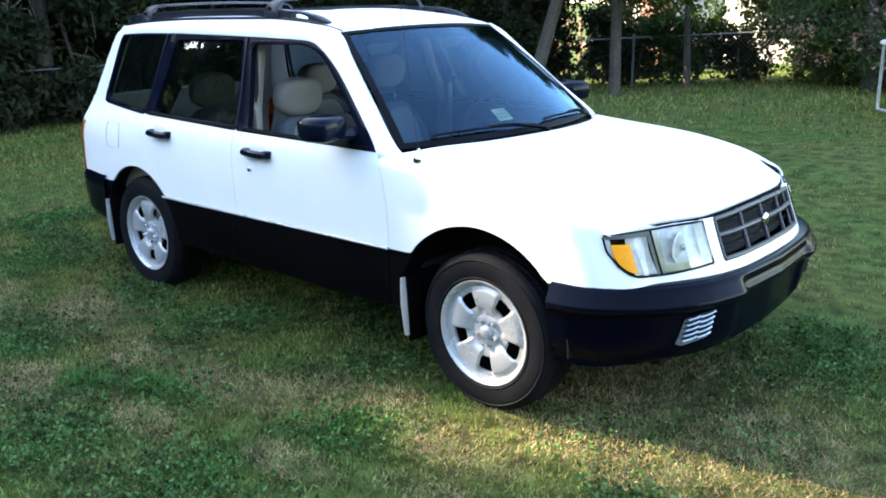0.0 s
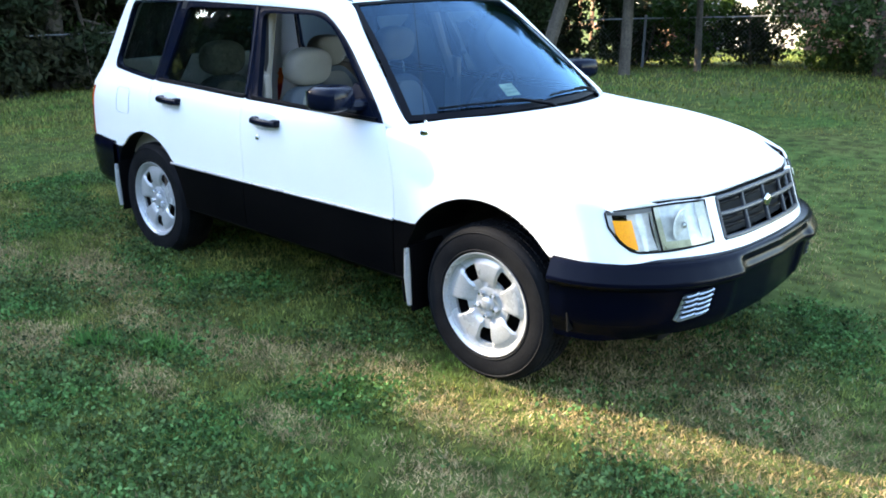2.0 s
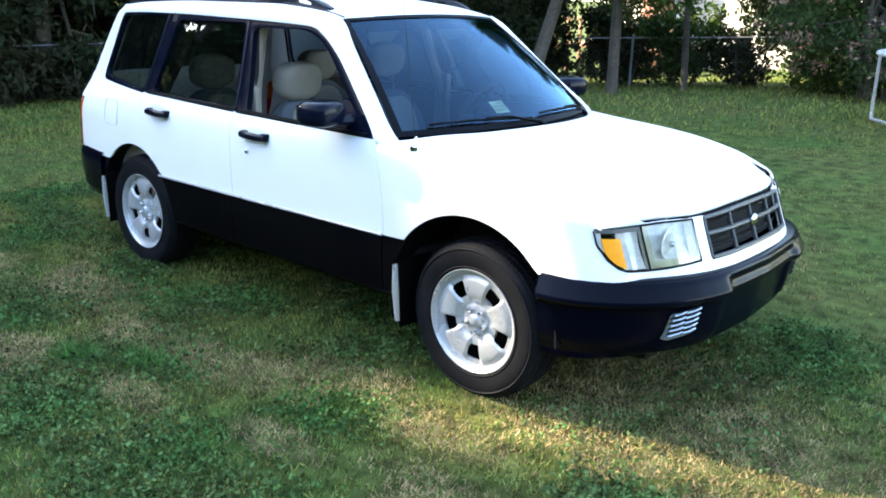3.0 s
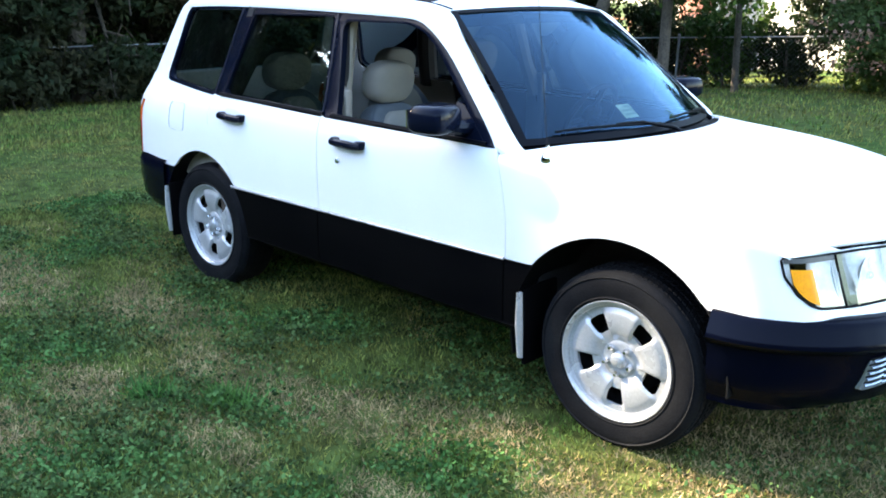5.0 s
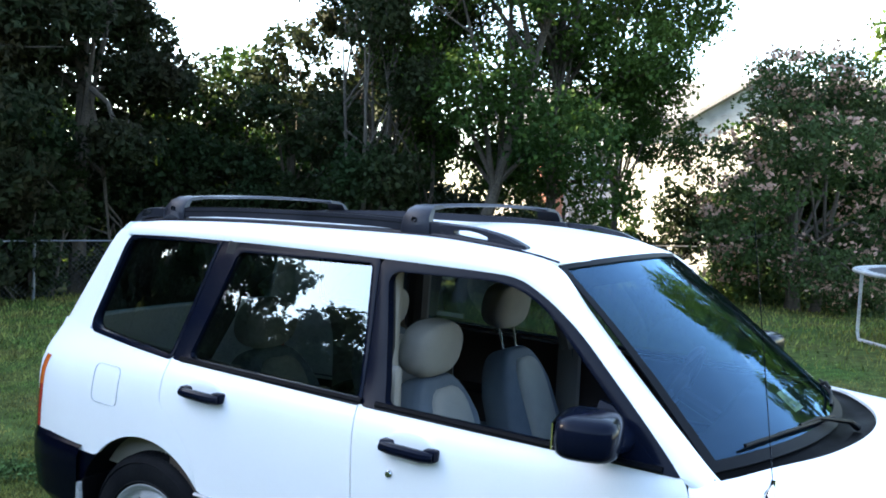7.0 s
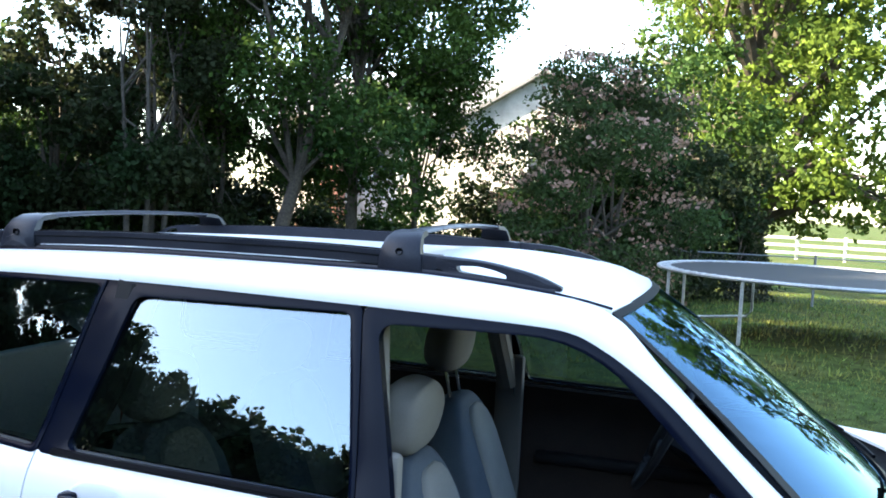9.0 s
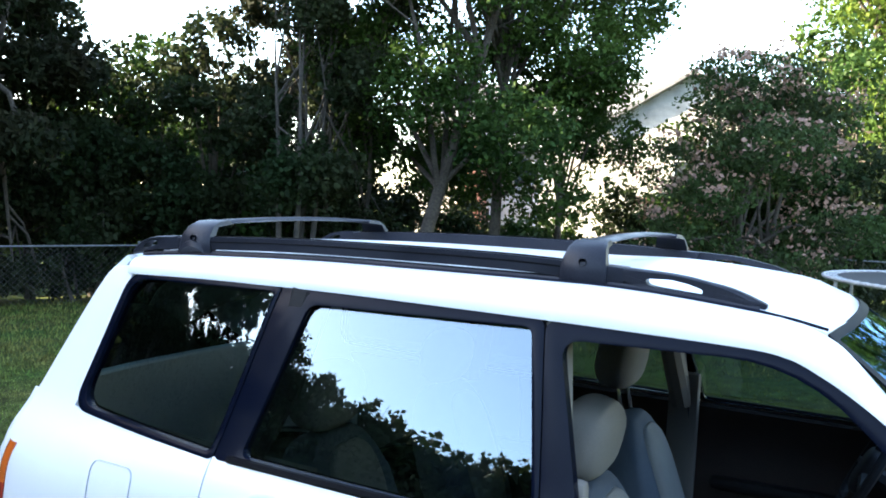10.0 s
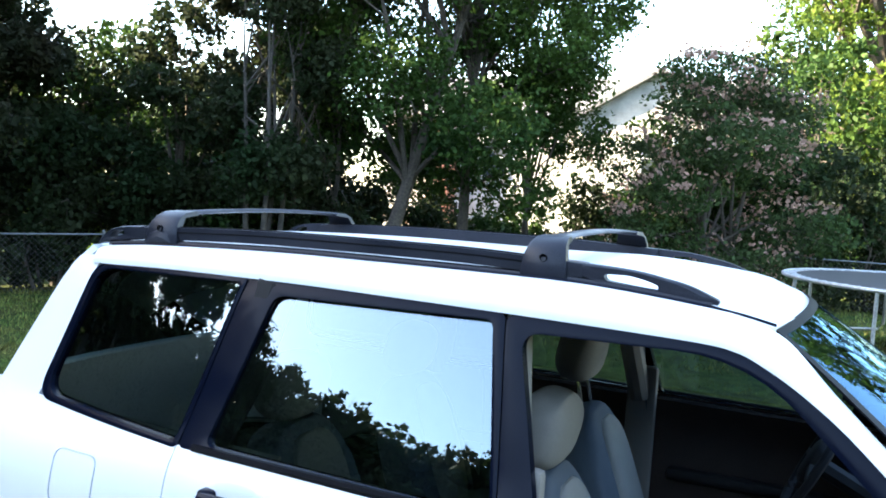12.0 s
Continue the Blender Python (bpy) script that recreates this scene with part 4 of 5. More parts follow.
def wheel(xc, s):
    c = (xc, s * 0.728, WHEEL_R - 0.010)
    bm = bmesh.new()
    lathe(bm, [(r, s * h) for r, h in tyre_profile()], "y", c, 64)
    tyre = part("tyre", bm, RUBBER, car, "worn black road tyre")
    verts, faces = [], []
    for j, w, r in ((-0.0665, 0.0125, WHEEL_R - 0.0035), (-0.034, 0.0125, WHEEL_R), (0.0, 0.0125, WHEEL_R + 0.001), (0.034, 0.0125, WHEEL_R), (0.0665, 0.0125, WHEEL_R - 0.0035)):
        for k in range(96):
            a = 2 * math.pi * (k + 0.37 * j * 100 % 1) / 96
            skew = 0.012 if int(round(j * 100)) % 2 else -0.012
            n = len(verts)
            for rr in (r - 0.006, r + 0.0045):
                for da, dj in ((-0.021, -w), (0.021, -w), (0.021, w), (-0.021, w)):
                    b = a + da + skew * (1 if dj > 0 else -1)
                    verts.append((c[0] + rr * math.cos(b), c[1] + j + dj, c[2] + rr * math.sin(b)))
            faces += [(n + 4, n + 5, n + 6, n + 7)] + [(n + q, n + (q + 1) % 4, n + 4 + (q + 1) % 4, n + 4 + q) for q in range(4)]
    me = bpy.data.meshes.new("tread")
    me.from_pydata(verts, [], faces)
    bm = bmesh.new()
    bm.from_mesh(me)
    part("tread", bm, RUBBER, tyre)
    bm = bmesh.new()
    for r in (0.230, 0.302):
        lathe(bm, [(r - 0.004, s * 0.103), (r, s * 0.1066), (r + 0.004, s * 0.103)], "y", c, 64)
    part("sidewall_bead", bm, RUBBER, tyre)
    # rim: stepped lip and bowl, five broad raised spokes with windows between
    bm = bmesh.new()
    lathe(bm, [(0.186, s * 0.060), (0.192, s * 0.080), (0.200, s * 0.083), (0.203, s * 0.092), (0.210, s * 0.095), (0.216, s * 0.103), (0.220, s * 0.103), (0.222, s * 0.096)], "y", c, 72)
    rim = part("rim", bm, SILVER, car, "silver five-spoke wheel")
    # barrel split from the silver rim; its near-black colour stands for the shade inside
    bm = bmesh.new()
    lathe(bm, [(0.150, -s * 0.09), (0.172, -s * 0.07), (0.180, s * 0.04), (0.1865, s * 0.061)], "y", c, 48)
    part("barrel", bm, LINER, rim, "inside of the rim, coloured dark for its shade")
    base = spline((0.0, 0.072), (0.060, 0.071), (0.070, 0.067), (0.082, 0.074), (0.10, 0.084), (0.14, 0.090), (0.166, 0.089), (0.182, 0.083), (0.194, 0.078))
    dip = spline((0.0, 0.0), (0.076, 0.0), (0.10, 0.011), (0.15, 0.016), (0.178, 0.009), (0.194, 0.0))
    sector = 2 * math.pi / 5

    def disc_y(r, f):
        """f: 0 in the middle of a spoke, 1 in the middle of a window."""
        return base(r) - dip(r) * smooth(0.56, 0.72, f)
    bm = bmesh.new()
    radii = (0.02, 0.035, 0.05, 0.06, 0.068, 0.076, 0.086, 0.098, 0.108, 0.112, 0.12, 0.135, 0.150, 0.164, 0.172, 0.176, 0.184, 0.194)
    opening = spline((0.0, 0.003), (0.098, 0.012), (0.108, 0.016), (0.112, 0.021), (0.12, 0.0255), (0.150, 0.0325), (0.164, 0.0345), (0.172, 0.030), (0.194, 0.026))
    grid = []
    for q in range(5):
        mid = math.pi / 2 + sector * (q + 0.5)
        for k in range(26):
            col = []
            for r in radii:
                h = opening(r) / r
                d = lerp(-h, h, k / 6) if k <= 6 else lerp(h, sector - h, (k - 6) / 20)
                f = abs(1 - min(abs(d), sector - abs(d)) / (sector / 2))
                a = mid + d
                col.append(bm.verts.new((c[0] + r * math.cos(a), c[1] + s * disc_y(r, f), c[2] + r * math.sin(a))))
            grid.append(col)
    na = len(grid)
    for i in range(na):
        for j in range(len(radii) - 1):
            if i % 26 < 6 and 8 <= j < 14:
                continue
            bm.faces.new((grid[i][j], grid[(i + 1) % na][j], grid[(i + 1) % na][j + 1], grid[i][j + 1]))
    bmesh.ops.delete(bm, geom=[v for v in bm.verts if not v.link_faces], context="VERTS")
    bmesh.ops.recalc_face_normals(bm, faces=bm.faces[:])
    if sum(f.normal.y * s for f in bm.faces) < 0:
        bmesh.ops.reverse_faces(bm, faces=bm.faces[:])
    bmesh.ops.solidify(bm, geom=bm.faces[:], thickness=0.012)
    part("spoke_disc", bm, SILVER, rim, "", 30)
    bm = bmesh.new()
    lathe(bm, [(0.0, s * 0.092), (0.018, s * 0.090), (0.027, s * 0.084), (0.031, s * 0.074), (0.033, s * 0.060)], "y", c, 32)
    part("hub_cap", bm, SILVER, rim)
    for k in range(5):
        a = 2 * math.pi * k / 5 + math.pi / 2 + math.pi / 5
        bm = bmesh.new()
        lathe(bm, [(0.0, s * 0.096), (0.006, s * 0.095), (0.0105, s * 0.088), (0.0115, s * 0.062)], "y", (c[0] + 0.051 * math.cos(a), c[1], c[2] + 0.051 * math.sin(a)), 6)
        part("lug_nut", bm, CHROME, rim)
    bm = bmesh.new()
    lathe(bm, [(0.0, s * 0.0), (0.13, s * 0.0), (0.14, -s * 0.01), (0.14, -s * 0.06)], "y", c, 32)
    part("brake_drum", bm, LINER, rim, "dark brake disc")


for xc in AXLES:
    for s in (-1, 1):
        wheel(xc, s)
bm = bmesh.new()
box(bm, (-3.38, -0.50, 0.22), (0.62, 0.50, 0.40), 0.04)
box(bm, (-2.05, -0.74, 0.26), (-0.45, 0.74, 0.37), 0.03)
for xc in AXLES:
    tube(bm, [(xc, -0.68, 0.32), (xc, 0.68, 0.32)], 0.035, 8)
part("underbody", bm, DARK, car, "dark underbody")

# ---- cabin ----
bm = bmesh.new()
box(bm, (-3.2, -0.76, 0.38), (-0.45, 0.76, 0.42), 0.01)
box(bm, (-3.3, -0.70, 0.42), (-2.35, 0.70, 0.60), 0.03)
box(bm, (-0.62, -0.74, 0.42), (-0.40, 0.74, 0.75), 0.02)
part("cabin_floor", bm, CABIN2, car)


def dash_at(u, v):
    y = lerp(-0.745, 0.745, u)
    prof = [(-0.32, 0.965), (-0.47, 0.982), (-0.61, 0.975), (-0.69, 0.955), (-0.74, 0.91), (-0.75, 0.81), (-0.71, 0.70), (-0.63, 0.60)]
    j = v * (len(prof) - 1)
    b = int(min(j, len(prof) - 2))
    x, z = Vector(prof[b]).lerp(Vector(prof[b + 1]), j - b)
    hump = 0.035 * math.exp(-((y - 0.36) / 0.17) ** 2) * smooth(0.2, 0.5, v) * (1 - smooth(0.5, 0.8, v))
    return (max(x, -0.75) - 0.12 * (abs(y) / 0.745) ** 2 * (1 - v), y, z + hump)


part("dashboard", sheet(dash_at, 40, 21, 0.02), CABIN2, car, "dark grey dashboard")
bm = bmesh.new()
m = Matrix.Translation((-0.95, 0.36, 0.96)) @ Matrix.Rotation(radians(-64), 4, "Y")
ringpts = [m @ Vector((0.185 * math.cos(a), 0.185 * math.sin(a), 0)) for a in np.linspace(0, 2 * math.pi, 41)]
tube(bm, ringpts, 0.014, 8, cap=False)
steer = part("steering_wheel", bm, CABIN2, car, "dark steering wheel")
bm = bmesh.new()
superellipsoid(bm, (0.15, 0.13, 0.05), m, 0.6)
for a in (0.1, math.pi - 0.1, -math.pi / 2):
    tube(bm, [m @ Vector((0, 0, 0)), m @ Vector((0.18 * math.cos(a + math.pi / 2), 0.18 * math.sin(a + math.pi / 2), 0))], 0.016, 6)
tube(bm, [m @ Vector((0, 0, 0)), m @ Vector((0, 0, -0.25))], 0.03, 8)
part("steering_hub", bm, CABIN2, steer)


def seat(x, y, lean, name="seat", wide=0.50, head=0.64):
    bm = bmesh.new()
    superellipsoid(bm, (0.54, wide, 0.20), Matrix.Translation((x + 0.26, y, 0.52)) @ Matrix.Rotation(radians(-6), 4, "Y"), 0.5)
    st = part(name, bm, CLOTH2, car, "beige and grey cloth car seat")
    back = Matrix.Translation((x, y, 0.52)) @ Matrix.Rotation(radians(-lean), 4, "Y")
    bm = bmesh.new()
    superellipsoid(bm, (0.17, wide * 0.92, 0.62), back @ Matrix.Translation((-0.05, 0, 0.24)), 0.5, 24, 16)
    for v in bm.verts:
        q = back.inverted() @ v.co
        if q.z > 0.30:
            v.co.y = y + (v.co.y - y) * lerp(1, 0.70, smooth(0.30, 0.56, q.z))
    part("backrest", bm, CLOTH2, st)
    bm = bmesh.new()
    superellipsoid(bm, (0.12, wide * 0.50, 0.50), back @ Matrix.Translation((0.0, 0, 0.25)), 0.55, 20, 12)
    part("backrest_centre", bm, CLOTH, st, "beige cloth centre panel")
    if head:
        bm = bmesh.new()
        superellipsoid(bm, (0.15, 0.29, 0.20), back @ Matrix.Translation((0.005, 0, head)) @ Matrix.Rotation(radians(30), 4, "Y"), 0.74, 24, 14)
        hr = part("headrest", bm, CLOTH, st, "rounded beige headrest")
        for dy in (-0.06, 0.06):
            bm = bmesh.new()
            tube(bm, [back @ Vector((-0.04, dy, 0.50)), back @ Vector((-0.01, dy, head))], 0.007, 8)
            part("headrest_post", bm, CHROME, hr)


seat(-1.40, -0.40, 18)
seat(-1.46, 0.36, 20, head=0.73)
seat(-2.16, -0.40, 20, "rear_seat", 0.54)
seat(-2.16, 0.40, 20, "rear_seat", 0.54)


# ---- ground ----
def ground_z(x, y):
    """Nearly level round the car, falling behind it and far across, with a slight rise under the trampoline."""
    d = min(max(0.0, -x - 4), 16)
    fall = 0.072 * d * d / (d + 2) + 0.6 * (1 - math.exp(-max(0.0, y - 8) / 16))
    return 0.26 * math.exp(-(((x - 1.5) / 3.5) ** 2) - ((y - 9) / 4) ** 2) - fall


SOIL = material("lawn", (0.028, 0.062, 0.014), 0.95, vary=0.6, scale=0.7, fine=9, second=(0.062, 0.062, 0.020), bump=0.6, spec=0.05)
bm = bmesh.new()
xs = sorted(set([-400, -150, -90, -60, -45] + list(range(-34, 31, 2)) + [45, 60, 90, 150, 400]))
gv = {(x, y): bm.verts.new((x, y, ground_z(x, y))) for x in xs for y in xs}
for a, b in zip(xs, xs[1:]):
    for c, d in zip(xs, xs[1:]):
        bm.faces.new((gv[a, c], gv[b, c], gv[b, d], gv[a, d]))
solid("ground", bm, SOIL, "mown lawn with dry patches", "lawn", kind="structure", sharp=180)

rng = np.random.default_rng(7)


def flat_mesh(name, verts, sides, mat):
    """One mesh of many separate small faces, each of `sides` corners."""
    n = len(verts)
    me = bpy.data.meshes.new(name)
    me.vertices.add(n)
    me.vertices.foreach_set("co", np.ascontiguousarray(verts, np.float32).ravel())
    me.loops.add(n)
    me.loops.foreach_set("vertex_index", np.arange(n, dtype=np.int32))
    me.polygons.add(n // sides)
    me.polygons.foreach_set("loop_start", np.arange(0, n, sides, dtype=np.int32))
    me.update(calc_edges=True)
    me.materials.append(mat)
    return me


def leaf_faces(centres, size, droop=0.3, sides=4, rng=rng):
    """Pointed leaves with random turn, as four-cornered faces."""
    n = len(centres)
    d = rng.normal(size=(n, 3))
    d[:, 2] -= droop
    d /= np.linalg.norm(d, axis=1)[:, None]
    w = np.cross(d, rng.normal(size=(n, 3)))
    w /= np.linalg.norm(w, axis=1)[:, None] + 1e-9
    s = (size * rng.uniform(0.6, 1.3, n))[:, None]
    up = np.cross(d, w)
    if sides == 3:
        return np.stack([centres - d * s * 0.55, centres + w * s * 0.38, centres + d * s * 0.55 - w * s * 0.15], 1).reshape(-1, 3)
    q = np.stack([centres - d * s * 0.5, centres + w * s * 0.32 + up * s * 0.06 - d * s * 0.05, centres + d * s * 0.5, centres - w * s * 0.32 + up * s * 0.06 - d * s * 0.05], 1)
    return q.reshape(-1, 3)


def in_blobs(n, blobs, hollow=0.55, rng=rng):
    """n places in soft blobs (x, y, z, rx, ry, rz), most near their skins, in sprays with gaps between."""
    b = np.array(blobs, float)
    vol = b[:, 3] * b[:, 4] * b[:, 5]
    twigs = max(8, n // 14)
    k = rng.choice(len(b), twigs, p=vol / vol.sum())
    d = rng.normal(size=(twigs, 3))
    d /= np.linalg.norm(d, axis=1)[:, None]
    r = hollow + (1.08 - hollow) * rng.random(twigs) ** 0.7
    tips = b[k, :3] + d * r[:, None] * b[k, 3:]
    pick = rng.integers(0, twigs, n)
    along = rng.random(n)[:, None] * 0.22
    spread = rng.normal(size=(n, 3)) * 0.11 * np.minimum(1.0, b[k[pick], 3:] / 0.8)
    return tips[pick] - d[pick] * along * b[k[pick], 3:] + spread


# ---- grass ----
GRASS = material("grass_blades", (0.072, 0.150, 0.033), 0.6, vary=0.4, scale=1.7, fine=7.0, second=(0.215, 0.175, 0.055), island=0.7, trans=0.3, spec=0.07)
DRY = material("dry_grass", (0.40, 0.285, 0.155), 0.85, vary=0.3, scale=2.0, fine=9.0, second=(0.13, 0.105, 0.05), island=0.4, trans=0.15, spec=0.07)
TUFT = material("tuft_blades", (0.045, 0.15, 0.035), 0.6, vary=0.25, scale=3, fine=12.0, second=(0.09, 0.17, 0.04), island=0.5, trans=0.3, spec=0.15)
WEED = material("clover_leaves", (0.044, 0.125, 0.034), 0.6, vary=0.4, scale=1.6, fine=9.0, second=(0.085, 0.110, 0.042), island=0.75, trans=0.25, spec=0.07)


def near_y(n, x0, x1, y0, y1):
    return np.stack([rng.uniform(x0, x1, n), rng.uniform(y0, y1, n)], 1)


def clumped(p, freq, low, high):
    """Keeps places by a soft noise, so that patches form."""
    keep = np.array([noise.noise((a * freq, b * freq, 3.7)) for a, b in p])
    return p[rng.random(len(p)) < np.clip((keep - low) / (high - low), 0, 1)]


def blades(name, p, tall, wide, mat, label, lean=0.5):
    n = len(p)
    base = np.concatenate([p, np.array([[ground_z(*q)] for q in p])], 1)
    a = rng.uniform(0, 2 * np.pi, n)
    side = np.stack([np.cos(a), np.sin(a), 0 * a], 1) * (wide * rng.uniform(0.6, 1.4, n))[:, None]
    tip = np.stack([rng.normal(0, lean, n), rng.normal(0, lean, n), np.ones(n)], 1)
    tip *= (tall * rng.uniform(0.5, 1.4, n))[:, None] / np.linalg.norm(tip, axis=1)[:, None]
    v = np.stack([base - side, base + side, base + tip], 1).reshape(-1, 3)
    v[:, 2] -= np.tile([0.004, 0.004, 0], n)
    return tagged(new(name, flat_mesh(name, v, 3, mat)), label, "grass", kind="stuff")


# worn, straw-coloured spots: x, y, reach along x and y
WORN = ((0.62, -0.80, 0.45, 0.20), (1.10, -0.60, 0.55, 0.34), (0.45, -0.20, 0.50, 0.50), (1.40, -0.48, 0.40, 0.28), (0.85, -0.30, 0.35, 0.22), (0.15, -1.15, 0.35, 0.13), (-0.45, -1.08, 0.32, 0.14), (-0.75, -1.28, 0.34, 0.13), (-1.10, -1.38, 0.30, 0.14), (-1.45, -1.45, 0.35, 0.16), (-1.0, -1.78, 0.22, 0.10), (-1.75, -1.95, 0.30, 0.14), (-0.25, -1.65, 0.20, 0.09), (-2.3, -1.3, 0.5, 0.2), (-1.7, -2.3, 0.35, 0.16), (0.5, -1.5, 0.3, 0.14), (-3.4, -1.6, 0.6, 0.25), (1.7, 0.3, 0.35, 0.5))


def worn(p):
    """How worn the lawn is, 0 to 1, with ragged edges."""
    w = np.zeros(len(p))
    for x, y, a, b in WORN:
        w = np.maximum(w, np.exp(-(((p[:, 0] - x) / a) ** 2 + ((p[:, 1] - y) / b) ** 2)))
    ragged = np.array([noise.noise((5.0 * a, 5.0 * b, 1.3)) + 0.6 * noise.noise((14.0 * a, 14.0 * b, 7.7)) for a, b in p])
    return np.clip(1.9 * w + 0.55 * ragged * (w > 0.12) - 0.12, 0, 1)


p = near_y(200000, -5.0, 3.4, -3.2, 0.6)
p = p[rng.random(len(p)) > 0.85 * worn(p)]
blades("grass", np.concatenate([p, near_y(90000, -9.0, 6, 0.6, 7.0), near_y(80000, -13.0, -4.5, -6.0, 5.0)]), 0.027, 0.0042, GRASS, "short green lawn grass", 0.75)
p = near_y(320000, -4.6, 3.0, -2.8, 0.8)
p = p[rng.random(len(p)) < worn(p)]
blades("dry_grass", np.concatenate([p, clumped(near_y(150000, -4.6, 4.0, -3.0, 4.5), 1.9, 0.0, 0.35)]), 0.025, 0.0034, DRY, "dry straw-coloured patches in the lawn", 1.4)
blades("far_grass", np.concatenate([near_y(50000, -15, 12, 6.5, 22), near_y(30000, -17, -8, -8, 8)]), 0.075, 0.010, GRASS, "lawn grass farther off")
p = clumped(near_y(250000, -4.8, 3.2, -3.0, 1.0), 2.2, -0.3, 0.25)
p = p[rng.random(len(p)) > 0.8 * worn(p)]
bump_up = np.array([max(0.0, noise.noise((11.0 * a, 11.0 * b, 4.1))) for a, b in p])
c = np.concatenate([p, (rng.uniform(0.008, 0.034, len(p)) + 0.05 * bump_up)[:, None]], 1)
d = leaf_faces(c, 0.021, -0.2)
tagged(new("clover", flat_mesh("clover", d, 4, WEED)), "small clover and weed leaves in the lawn", "clover", kind="stuff")
for tx, ty, n in ((-1.50, -1.80, 180), (-1.44, -1.75, 70), (-1.24, -1.62, 190), (-1.17, -1.57, 70)):
    q = np.stack([rng.normal(tx, 0.035, n), rng.normal(ty, 0.03, n)], 1)
    blades("grass_tuft", q, 0.075, 0.007, TUFT, "taller green grass tuft in the lawn", 0.9)

# ---- trees ----
BARK = material("tree_bark", (0.050, 0.040, 0.030), 0.95, vary=0.35, scale=3, fine=30, bump=0.9, second=(0.085, 0.070, 0.055))
PALE = material("pale_bark", (0.085, 0.070, 0.056), 0.9, vary=0.3, scale=4, fine=40, bump=0.6, second=(0.05, 0.043, 0.036))
LEAF = material("green_leaves", (0.016, 0.044, 0.013), 0.55, vary=0.25, scale=0.5, fine=2.0, second=(0.055, 0.096, 0.018), island=0.25, trans=0.25, spec=0.07)
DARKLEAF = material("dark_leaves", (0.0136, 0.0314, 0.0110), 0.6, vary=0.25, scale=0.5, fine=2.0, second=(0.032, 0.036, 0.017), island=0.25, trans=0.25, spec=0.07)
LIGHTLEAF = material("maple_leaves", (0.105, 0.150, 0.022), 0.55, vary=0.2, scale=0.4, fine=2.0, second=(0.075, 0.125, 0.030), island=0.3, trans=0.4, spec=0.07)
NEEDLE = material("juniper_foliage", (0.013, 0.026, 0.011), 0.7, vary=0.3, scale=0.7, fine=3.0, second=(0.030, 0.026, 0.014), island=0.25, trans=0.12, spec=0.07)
MIMOSA = material("mimosa_leaves", (0.038, 0.076, 0.023), 0.6, vary=0.2, scale=0.6, fine=3.0, second=(0.044, 0.060, 0.024), island=0.35, trans=0.3, spec=0.07)
BLOSSOM = material("pink_blossom", (0.42, 0.25, 0.19), 0.9, vary=0.2, scale=2, fine=9, island=0.3, trans=0.2)


def tree(label, x, y, tall, blobs, leaf, n, size, trunk=0.14, bark=BARK, lean=(0, 0), fork=0.3, category="tree", name="tree", stems=1, droop=0.3, hollow=0.55, blossom=0):
    """blobs: (dx, dy, z, rx, ry, rz) round the foot."""
    z0 = ground_z(x, y)
    t = thing(name, label, category)
    t.location = (x, y, z0)
    bm = bmesh.new()
    r = random.Random(int(1000 * (x + 50) + y))
    for k in range(stems):
        a = 2 * math.pi * k / max(1, stems) + r.random()
        off = 0.0 if stems == 1 else 0.25
        foot = Vector((off * math.cos(a), off * math.sin(a), -0.1))
        top = Vector((lean[0] + (0.5 * math.cos(a) if stems > 1 else 0), lean[1] + (0.5 * math.sin(a) if stems > 1 else 0), tall * (0.62 if stems == 1 else 0.5)))
        mid = foot.lerp(top, 0.5) + Vector((r.uniform(-0.15, 0.15), r.uniform(-0.15, 0.15), 0))
        forkp = foot.lerp(mid, 2 * fork)
        tube(bm, [foot, foot + Vector((0, 0, 0.15)), forkp, mid, top], [trunk * 1.5, trunk * 1.08, trunk * 0.9, trunk * 0.7, trunk * 0.3], 9)
        for b in blobs[k::stems]:
            end = Vector(b[:3])
            s0 = forkp.lerp(top, r.uniform(0.05, 0.8))
            bend = s0.lerp(end, 0.5) + Vector((r.uniform(-0.3, 0.3), r.uniform(-0.3, 0.3), r.uniform(-0.1, 0.4)))
            tube(bm, [s0, bend, end], [trunk * 0.42, trunk * 0.28, trunk * 0.1], 6)
            for _ in range(4):
                e2 = end + Vector([r.uniform(-0.9, 0.9) * b[3 + j] for j in range(3)])
                tube(bm, [bend.lerp(end, r.uniform(0.2, 0.9)), bend.lerp(e2, 0.6), e2], [trunk * 0.16, trunk * 0.11, trunk * 0.04], 5)
    part("trunk", bm, bark, t)
    c = in_blobs(n, blobs, hollow)
    ob = new("crown", flat_mesh("crown", leaf_faces(c, size, droop, 3 if leaf is NEEDLE else 4), 3 if leaf is NEEDLE else 4, leaf))
    ob.parent = t
    if blossom:
        c = in_blobs(blossom, [(b[0], b[1], b[2] + 0.15, b[3], b[4], b[5]) for b in blobs], 0.9)
        ob = new("blossom", flat_mesh("blossom", leaf_faces(c, 0.10, -0.3), 4, BLOSSOM))
        ob.parent = t
        tagged(ob, "pinkish fading blossom")
    return t


def puff(n, tall, low, wide, seed, flat=0.75):
    """Blobs for a crown from height low to tall."""
    r = random.Random(seed)
    out = []
    for k in range(n):
        h = low + (tall - low) * (k + 0.5) / n
        reach = wide * math.sin(math.pi * min(0.95, 0.18 + 0.8 * (h - low) / (tall - low))) ** 0.8
        a = 2.4 * k + r.random()
        s = wide * r.uniform(0.32, 0.5)
        out.append((reach * 0.62 * math.cos(a), reach * 0.62 * math.sin(a), h, s, s, s * flat))
    return out


